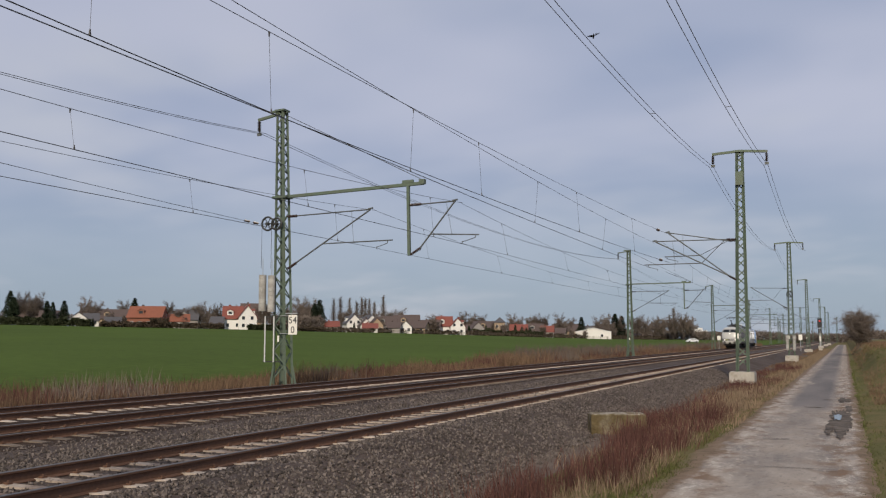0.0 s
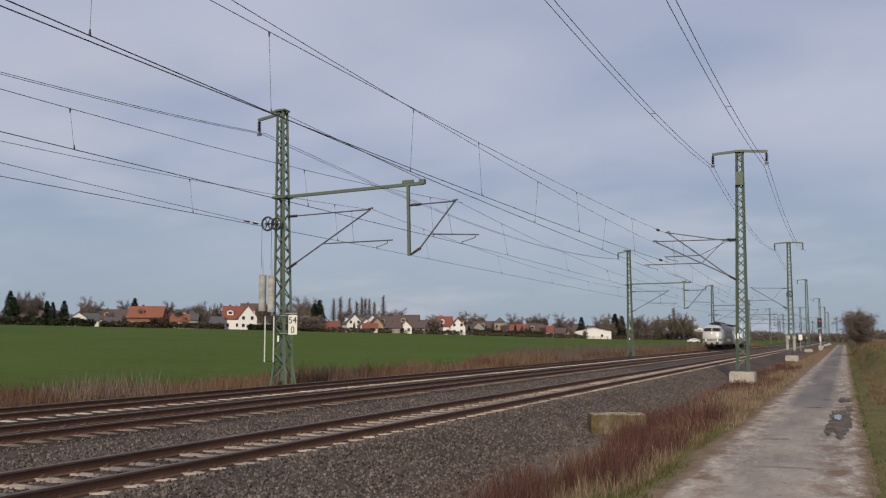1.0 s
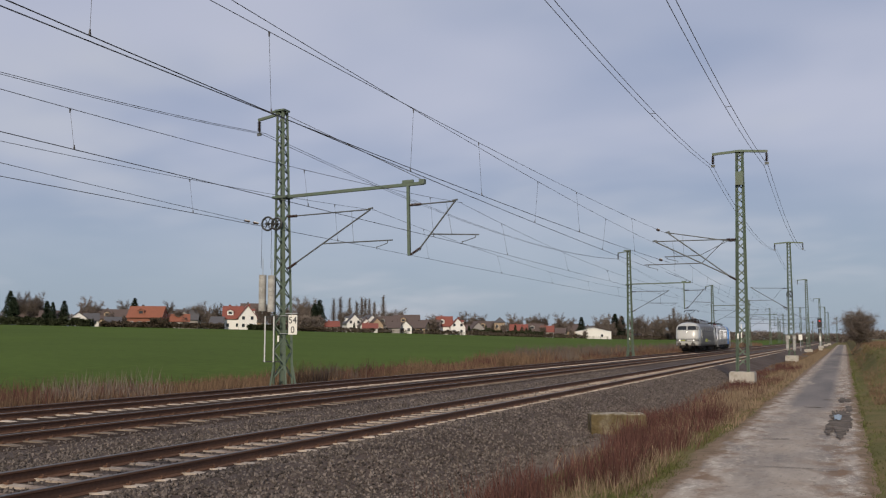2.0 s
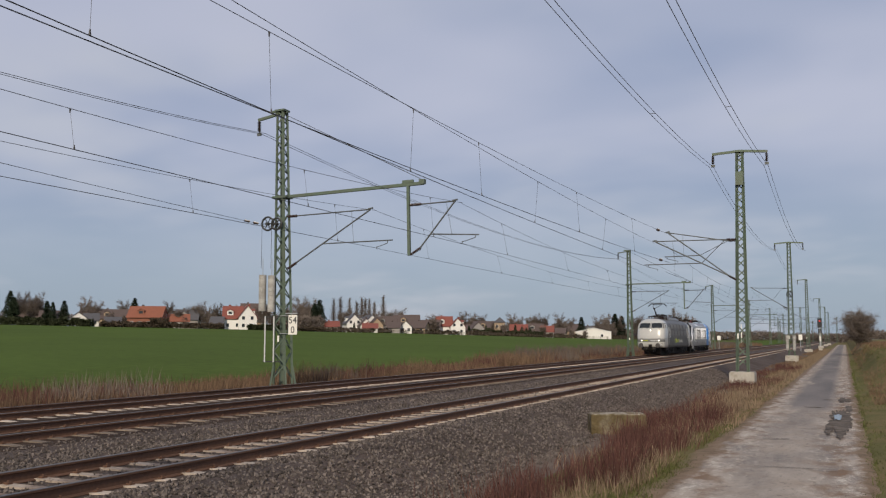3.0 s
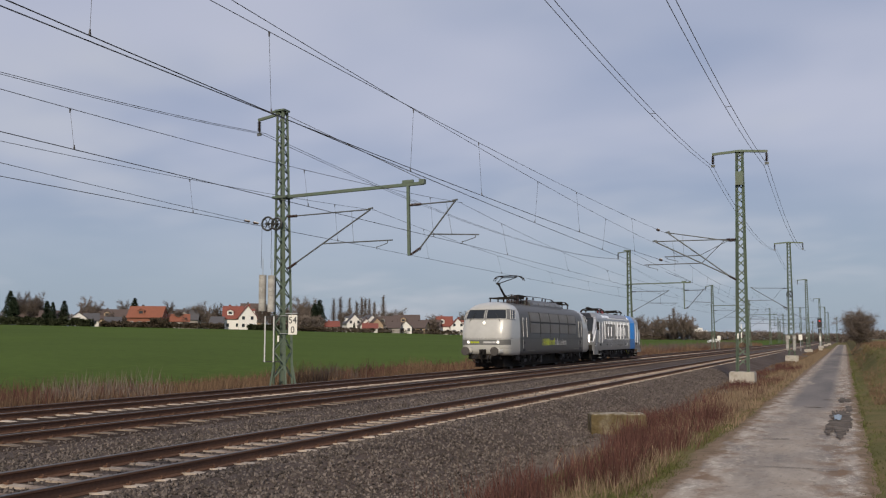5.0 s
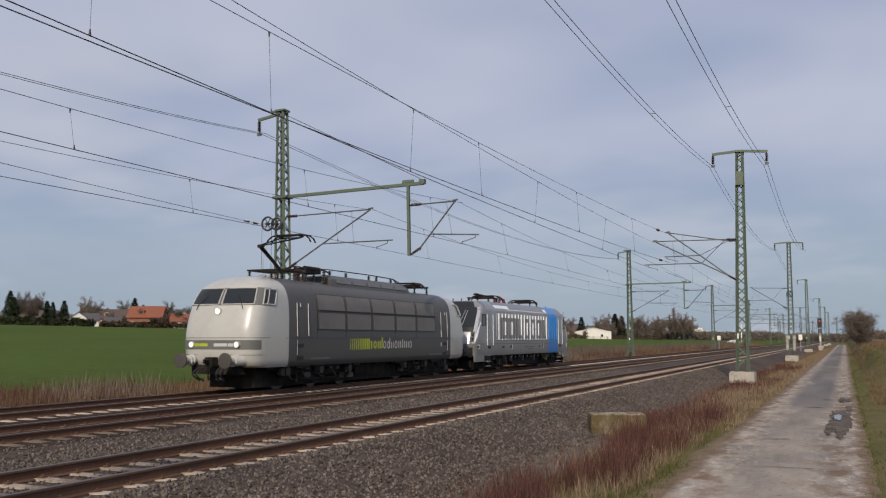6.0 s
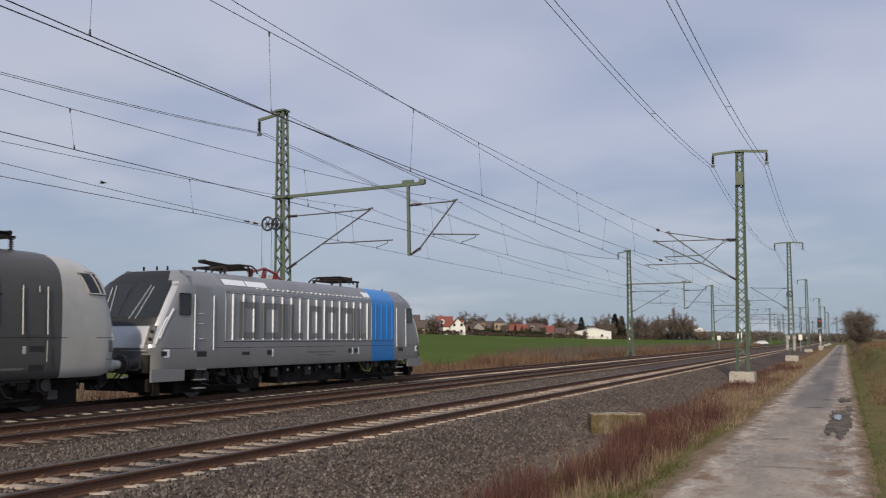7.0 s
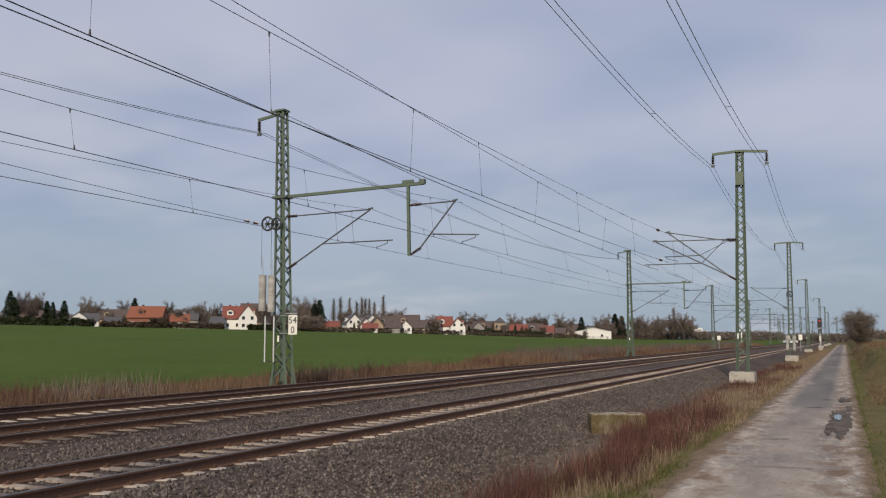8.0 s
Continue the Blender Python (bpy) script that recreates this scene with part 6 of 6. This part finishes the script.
def build_cover():
    blades("dry_grass", "tall dry straw-coloured grass beside the far track", STRAW, 85000, (-29.5, -23.5), (6, 190), (.3, .72), (.004, .009), 21, .25, patchy(.35, .12, 2, -.2))
    blades("dry_weeds", "brown dead weeds beside the far track", REDSTEM, 9000, (-29.0, -23.6), (8, 190), (.45, 1.15), (.005, .011), 22, .25, patchy(.4, .10, 5, .1), "weeds")
    for k, (x, y) in enumerate(((-24.6, 27), (-24.4, 40.5), (-24.8, 43), (-24.5, 72), (-24.8, 105), (-24.4, 128), (-24.6, 88), (-25, 55))):
        blades("reed_clump", "tall brown dead reeds beside the far track", STRAW if k % 2 else TWIG, 700, (x - 1.2, x + .9), (y - 2.5, y + 2.5), (.6, 1.25), (.004, .008), 60 + k, .14, None, "reeds")
    blades("reed_belt", "tall brown reeds and scrub along the far side of the tracks", TWIG, 9000, (-31, -25.5), (85, 320), (.9, 1.9), (.008, .014), 71, .2, patchy(.2, .05, 23, .0), "reeds")
    blades("reed_belt", "tall straw-brown reeds along the far side of the tracks", STRAW, 9000, (-31, -25), (75, 330), (.6, 1.5), (.008, .014), 72, .2, patchy(.2, .05, 25, -.1), "reeds")
    # red stems and straw between ballast and lane
    edge = lambda y: -4.55 - .6 * max(0, min(1, (y - 12) / 12)) + .35 * noise.noise((3, y * .35, 0))
    inner = lambda y: -3.55 + .4 * noise.noise((8, y * .3, 0))
    red = lambda x, y: (1.0 if edge(y) < x < inner(y) else .06) * patchy(.7, .22, 9, .0)(x, y)
    blades("red_stems", "thicket of dark red-brown leafless stems", REDSTEM, 9000, (-5.5, -3.1), (9, 30), (.16, .66), (.0025, .006), 23, .24, red, "shrub")
    blades("red_stems", "low red-brown weeds along the formation", REDSTEM, 4500, (-5.6, -3.4), (26, 90), (.15, .4), (.004, .008), 33, .22, patchy(.6, .15, 10, .05), "shrub")
    blades("pale_stems", "pale dead grass stalks among red stems", PALESTEM, 10000, (-5.3, -3.25), (7, 48), (.08, .36), (.0025, .006), 24, .35, lambda x, y: (1 if x > edge(y) else .1) * patchy(.8, .3, 11, -.1)(x, y), "grass")
    blades("dry_grass", "dry tan grass between mast foundations and lane", PALESTEM, 16000, (-4.6, -2.9), (26, 240), (.06, .26), (.005, .010), 25, .35, patchy(.5, .1, 13, -.2))
    blades("dry_grass", "sparse dry grass at the foot of the ballast", STRAW, 5000, (-6.1, -4.4), (24, 240), (.08, .24), (.004, .009), 35, .35, patchy(.5, .1, 14, .1))
    blades("verge_grass", "short green grass along the edge of the lane", GRASS, 24000, (-4.1, -2.4), (6, 60), (.03, .10), (.003, .007), 26, .45, lambda x, y: max(0, min(1, 1.1 - abs(x + 3.2) / .8)) * patchy(.5, .3, 15, -.15)(x, y) * (1 if x < -2.72 - .35 * max(0, 1 - y / 24) ** 1.5 else .08))
    blades("verge_grass", "short green grass on the bank beside the lane", GRASS, 26000, (.3, 5.5), (6, 120), (.03, .10), (.004, .009), 27, .45, patchy(.4, .2, 17, -.3))
    blades("verge_grass", "ragged grass creeping over the edge of the lane", GRASS, 9000, (-.08, .5), (9, 75), (.03, .09), (.004, .009), 29, .5, lambda x, y: patchy(.9, .35, 21, -.1)(x, y) * min(1, .35 + (x + .08) * 2.2))
    blades("dry_grass", "tan dry grass on the low bank beside the lane", STRAW, 12000, (.9, 9), (38, 190), (.06, .25), (.006, .012), 28, .45, patchy(.3, .1, 19, -.15))


build_cover()


def bush():
    """A dense leafless bush on the bank by the lane."""
    random.seed(31)
    t = thing("bare_bush", "dense dark leafless bush on the bank beside the lane", "bush", pose(1.8, 150, ground_z(1.8, 150)))
    limbs, twigs = Mesh(), Mesh()
    for k in range(11):
        a = random.uniform(0, math.tau)
        c = Vector((random.uniform(-.4, .4), random.uniform(-.6, .6), -.3))
        grow(limbs, twigs, c, Vector((math.cos(a) * .33, math.sin(a) * .4, random.uniform(1.2, 1.9))).normalized(), random.uniform(2.6, 3.7), .05, 3, .03, .013)
    part("trunk", limbs, BARK, t)
    part("crown", twigs, TWIG, t)


bush()


def sapling():
    random.seed(35)
    for x, y, h in ((-5.45, 13.2, .85), (-5.2, 14.2, .7), (-4.9, 13.0, .9), (-5.5, 15.6, .6), (-5.35, 12.4, .7), (-5.0, 15.0, .8), (-4.7, 12.2, .6)):
        t = thing("dead_weed", "tall dead brown weed stalk at the foot of the ballast", "weed", pose(x, y, ground_z(x, y)), "dead weeds")
        m = Mesh()
        tip = Vector((random.uniform(-.1, .1), random.uniform(-.1, .1), h))
        m.tube((0, 0, -.04), tip, .006, 5, .002)
        for k in range(9):
            c = tip * (.35 + .065 * k)
            a = k * 2.4
            m.tube(c, c + Vector((math.cos(a) * .1, math.sin(a) * .1, .09)), .003, 4, .001)
        part("stalk", m, TWIG, t)


sapling()


def stones(name, n, xr, yr, size, seed, label, power=1.8):
    random.seed(seed)
    m = Mesh()
    f = [(0, 2, 4), (2, 1, 4), (1, 3, 4), (3, 0, 4), (2, 0, 5), (1, 2, 5), (3, 1, 5), (0, 3, 5)]
    for _ in range(n):
        x = random.uniform(*xr)
        y = yr[0] + (yr[1] - yr[0]) * random.random() ** power
        s = random.uniform(*size)
        c = Vector((x, y, ground_z(x, y) + s * .25))
        q = Euler((random.uniform(0, 6), random.uniform(0, 6), random.uniform(0, 6))).to_matrix()
        vs = [Vector((s, 0, 0)), Vector((-s, 0, 0)), Vector((0, s * .8, 0)), Vector((0, -s * .75, 0)), Vector((s * .2, 0, s * .7)), Vector((0, 0, -s * .6))]
        m.add([c + q @ (v * random.uniform(.7, 1.2)) for v in vs], f)
    tagged(part(name, m, STONE), label, "ballast", kind="stuff")


def build_stones():
    stones("ballast_stones", 26000, (-8.35, -5.6), (6, 62), (.022, .048), 41, "loose grey ballast stones on the shoulder")
    stones("ballast_stones", 11000, (-12.9, -10.6), (8, 60), (.024, .05), 42, "loose grey ballast stones between the tracks")
    stones("ballast_stones", 2200, (-13.55, -12.8), (8, 60), (.02, .04), 45, "scattered grimy stones beside the middle track")
    stones("ballast_stones", 1500, (-10.1, -8.9), (8, 45), (.022, .045), 43, "grey ballast stones between the sleepers")
    stones("gravel", 2500, (-2.4, .25), (5, 30), (.006, .016), 44, "small loose gravel on the lane")


def concrete_block():
    t = thing("concrete_block", "mossy old concrete block at the foot of the ballast", "concrete block", pose(-5.5, 24.2, -.80, 0, 0, 22))
    m = Mesh()
    m.box((0, 0, .3), (1.4, .7, .62))
    part("block", m, MOSSY, t)
    c = Mesh()
    rows = []
    for i in range(15):
        x = -.66 + 1.32 * i / 14
        d = .25 + .08 * noise.noise((i * .7, 2, 0))
        rows.append([Vector((x, -.33, .605)), Vector((x, -.33, .635 + .015 * noise.noise((i, 0, 0)))), Vector((x, d, .64)), Vector((x, d, .605))])
    c.loft(rows)
    part("capping", c, CAPPING, t, "pale crumbling concrete top")


MOSSY = material("mossy_concrete", (0.115, 0.088, 0.045), 0.95, vary=0.45, grain=14, bump=0.5, dist=0.02, dirt=(0.30, 0.27, 0.21), dirt_amt=0.35, dirt_scale=4.5, spec=0.1)
CAPPING = material("crumbling_mossy_concrete", (0.15, 0.12, 0.07), 0.95, vary=0.45, grain=14, bump=0.5, dist=0.02, dirt=(0.5, 0.46, 0.40), dirt_amt=0.75, dirt_scale=5.0, spec=0.1)
build_stones()
concrete_block()


# ---- lane details ----
def blot(name, label, category, mat, cx, cy, rx, ry, z, seed):
    """A flat ragged patch lying on the lane."""
    m = Mesh()
    n = 140
    ring = []
    for k in range(n):
        a = k * math.tau / n
        s = 1 + .55 * noise.noise((math.cos(a) * 1.6, math.sin(a) * 1.6, seed)) + .45 * noise.noise((math.cos(a) * 5, math.sin(a) * 5, seed + 4)) + .12 * noise.noise((math.cos(a) * 12, math.sin(a) * 12, seed))
        ring.append(Vector((cx + rx * s * math.cos(a), cy + ry * s * math.sin(a), ROAD_Z + z)))
    centre = len(ring)
    m.add(ring + [Vector((cx, cy, ROAD_Z + z))], [(k, (k + 1) % n, centre) for k in range(n)])
    tagged(part(name, m, mat), label, category, kind="structure")


MUD = material("dark_wet_mud", (0.072, 0.056, 0.042), 0.75, vary=0.45, grain=6, blot=1.2, bump=0.4, dist=0.02, dirt=(0.17, 0.14, 0.11), dirt_amt=0.75, dirt_scale=2.5, spec=0.15)
WATER = glass("puddle_water", (0.05, 0.045, 0.04), 0.03)
blot("wet_mud", "dark wet mud round the puddle", "mud", MUD, -.22, 31.0, .30, 4.2, .018, 12)
blot("wet_mud", "dark wet mud patch on the lane", "mud", MUD, -.12, 41.0, .22, 1.6, .018, 9)
blot("wet_mud", "dark wet mud smear beside the puddle", "mud", MUD, -.50, 27.8, .11, 1.5, .026, 5)
blot("wet_mud", "dark wet mud at the grass edge", "mud", MUD, .04, 36.4, .10, 1.8, .022, 7)
blot("puddle", "shallow rain puddle at the edge of the lane", "puddle", WATER, -.30, 32.2, .12, 1.0, .032, 3)


def lane_wear():
    random.seed(55)
    for x0, x1, y, w in ((-1.45, -.75, 36.3, .16), (-1.95, -1.35, 24.6, .09), (-1.7, -.2, 19.2, .05), (-.9, -.1, 41.0, .2), (-1.2, -.3, 27.6, .06)):
        m = Mesh()
        n = 14
        a = [Vector((x0 + (x1 - x0) * k / n, y + w * (.4 + noise.noise((k * .6, y, 0))), ROAD_Z + .034)) for k in range(n + 1)]
        b = [Vector((p.x, p.y - w * random.uniform(.5, 1.4), ROAD_Z + .034)) for p in a]
        m.loft([b, a], closed=False, cap=False, smooth=False)
        tagged(part("road_crack", m, MUD), "dark filled crack across the lane", "crack", kind="structure")


lane_wear()


# ---- signals and distant railway things ----
REDLAMP = glowing("red_signal_light", (0.6, 0.02, 0.02), .5)


def signal(x, y, h):
    t = thing("railway_signal", "tall light signal with black head showing red", "signal", pose(x, y, -.4))
    part("post", Mesh().tube((0, 0, 0), (0, 0, h), .09, 10), GALV, t)
    part("base", Mesh().box((0, 0, .2), (.7, .7, .7)), CONCRETE, t, "pale concrete base")
    hd = part("signal_head", Mesh().box((0, -.12, h - .85), (.85, .3, 1.9)), BLACK, t, "black signal head")
    part("backboard", Mesh().box((0, .02, h - 2.5), (.7, .2, .9)), BLACK, t)
    for z in (h - .45,):
        part("lamp", Mesh().tube((0, -.27, z), (0, -.33, z), .16, 14), REDLAMP, hd, "lit red lamp")
    part("mast_plate", Mesh().box((0, -.12, h - 4.0), (.25, .03, 1.1)), WHITE, t, "white mast plate")
    part("ladder", Mesh().bar((-.2, .15, 0), (-.2, .15, h - 2), .04).bar((.2, .15, 0), (.2, .15, h - 2), .04), GALV, t)


signal(-4.6, 205, 6.2)


def marker(x, y, z, w, h, label):
    t = thing("marker_board", label, "sign", pose(x, y, 0))
    part("board", Mesh().box((0, 0, z), (w, .05, h)), WHITE, t)
    part("post", Mesh().tube((0, .06, -.6), (0, .06, z), .05, 8), GALV, t)


marker(-22.2, 186.0, 1.9, .62, .85, "white marker board on a post by the track")
marker(-7.0, 172.0, 2.0, .62, .95, "white marker board on a post by the track")


def pole(x, y, h):
    t = thing("white_pole", "tall plain white pole beside the far tracks", "pole", pose(x, y, -.6), "white poles")
    part("shaft", Mesh().tube((0, 0, 0), (0, 0, h), .22, 10, .16), WHITE, t)


pole(-32, 330, 7.2)
pole(-30, 332, 7.6)


def far_portals():
    """Lattice masts and cross wires of the junction in the distance."""
    for k, (x, y) in enumerate(((-12, 300), (-27, 300), (-12, 365), (-27, 440), (-3, 440), (-15, 520), (-31, 520))):
        t = thing("catenary_mast", "distant grey lattice mast of the junction", "catenary mast", pose(x, y, -.3), "distant masts")
        legs, br = lattice(11.5, .6, .36, 14)
        for l in legs:
            part("leg", l, MASTGREEN, t)
        tagged(part("bracing", br, MASTGREEN, t), kind="stuff")
    for y in (300, 440, 520):
        w = thing("cross_wire", "thin cross-span wires between distant masts", "wire", None, "cross spans")
        for z in (6.4, 7.6):
            part("wire", Mesh().tube((-31, y, z), (-4, y, z), .03, 5), WIREMAT, w)


far_portals()


# ---- a car on the road beyond the crossing ----
CARWHITE = loco_paint("white_car_paint", (0.68, 0.69, 0.70), 0.3, amt=0.02)


def car():
    t = thing("car", "small white hatchback crossing behind the railway", "car")
    b = Mesh()
    prof = [(-2.1, .35), (-2.12, .75), (-1.95, .95), (-1.3, 1.02), (-.6, 1.45), (.9, 1.5), (1.7, 1.05), (2.05, .9), (2.1, .4)]
    rings = []
    for x, s in ((-.84, .92), (-.80, 1), (.80, 1), (.84, .92)):
        rings.append([Vector((x, y, .35 + (z - .35) * s)) for y, z in prof])
    b.loft(rings, smooth=False)
    body = part("body", b, CARWHITE, t)
    for s in (-1, 1):
        part("side_window", Mesh().add([(s * .846, -1.05, 1.04), (s * .846, 1.45, 1.06), (s * .83, .85, 1.38), (s * .83, -.5, 1.36)], [(0, 1, 2, 3), (3, 2, 1, 0)]), CABGLASS, body)
        for y in (-1.3, 1.3):
            part("wheel", Mesh().tube((s * .70, y, .32), (s * .87, y, .32), .32, 16), DARKRUB, t)
    return t


the_car = car()


def bird(name):
    t = thing("bird", "small dark bird in flight against the sky", "bird", None, "birds")
    b = Mesh()
    b.loft([[Vector((r * math.cos(a * math.tau / 8), y, r * .8 * math.sin(a * math.tau / 8))) for a in range(8)] for y, r in ((-.1, .004), (-.07, .018), (-.03, .028), (.03, .024), (.08, .008), (.13, .012))])
    part("body", b, BLACK, t)
    for s in (-1, 1):
        w = Mesh()
        w.add([(0, -.03, .01), (0, .04, .01), (s * .09, .03, .05), (s * .09, -.045, .05), (s * .19, .045, .02)], [(0, 3, 2, 1), (3, 4, 2), (1, 2, 3, 0), (2, 4, 3)])
        part("wing", w, BLACK, t)
    return t


bird_a, bird_b = bird("a"), bird("b")


# ---- movement ----
def motions():
    for ob, back in ((loco_a, 0.0), (loco_b, LA)):
        walk(ob, [(s, pose(TRACKS[2], y + back, 0)) for s, y in FRONT])
    # the car drives from left to right behind the tracks, nearly at rest at first
    walk(the_car, [(s, pose(x, y, ground_z(x, y) + .35, 0, 0, 300)) for s, x, y in
                   ((0.0, -49.7, 339.5), (1.5, -49.0, 340), (3.0, -47.8, 341), (4.5, -44.9, 341.6), (6.0, -35.2, 334.8), (7.0, -25.2, 322.7), (8.0, -15.6, 310.4))])
    walk(bird_a, [(0.0, pose(-5.89, 23.96, 9.82, 20, 15, 200)), (0.1, pose(-6.1, 23.4, 11.4, 20, 15, 200)), (1.0, pose(-8, 18, 25, 20, 15, 200)), (8.0, pose(-23, -40, 60, 20, 15, 200))])
    walk(bird_b, [(0.0, pose(-60, -12, 3, 0, 0, 290)), (7.4, pose(-11.7, 24.03, 6.7, 0, 0, 290)), (7.5, pose(-8.93, 25.07, 7.56, 0, 0, 290)), (7.6, pose(-6.16, 26.19, 8.3, 0, 0, 290)), (7.8, pose(-.45, 28.39, 10.71, 0, 0, 290)), (8.0, pose(5.22, 30.6, 13.13, 0, 0, 290))])


motions()
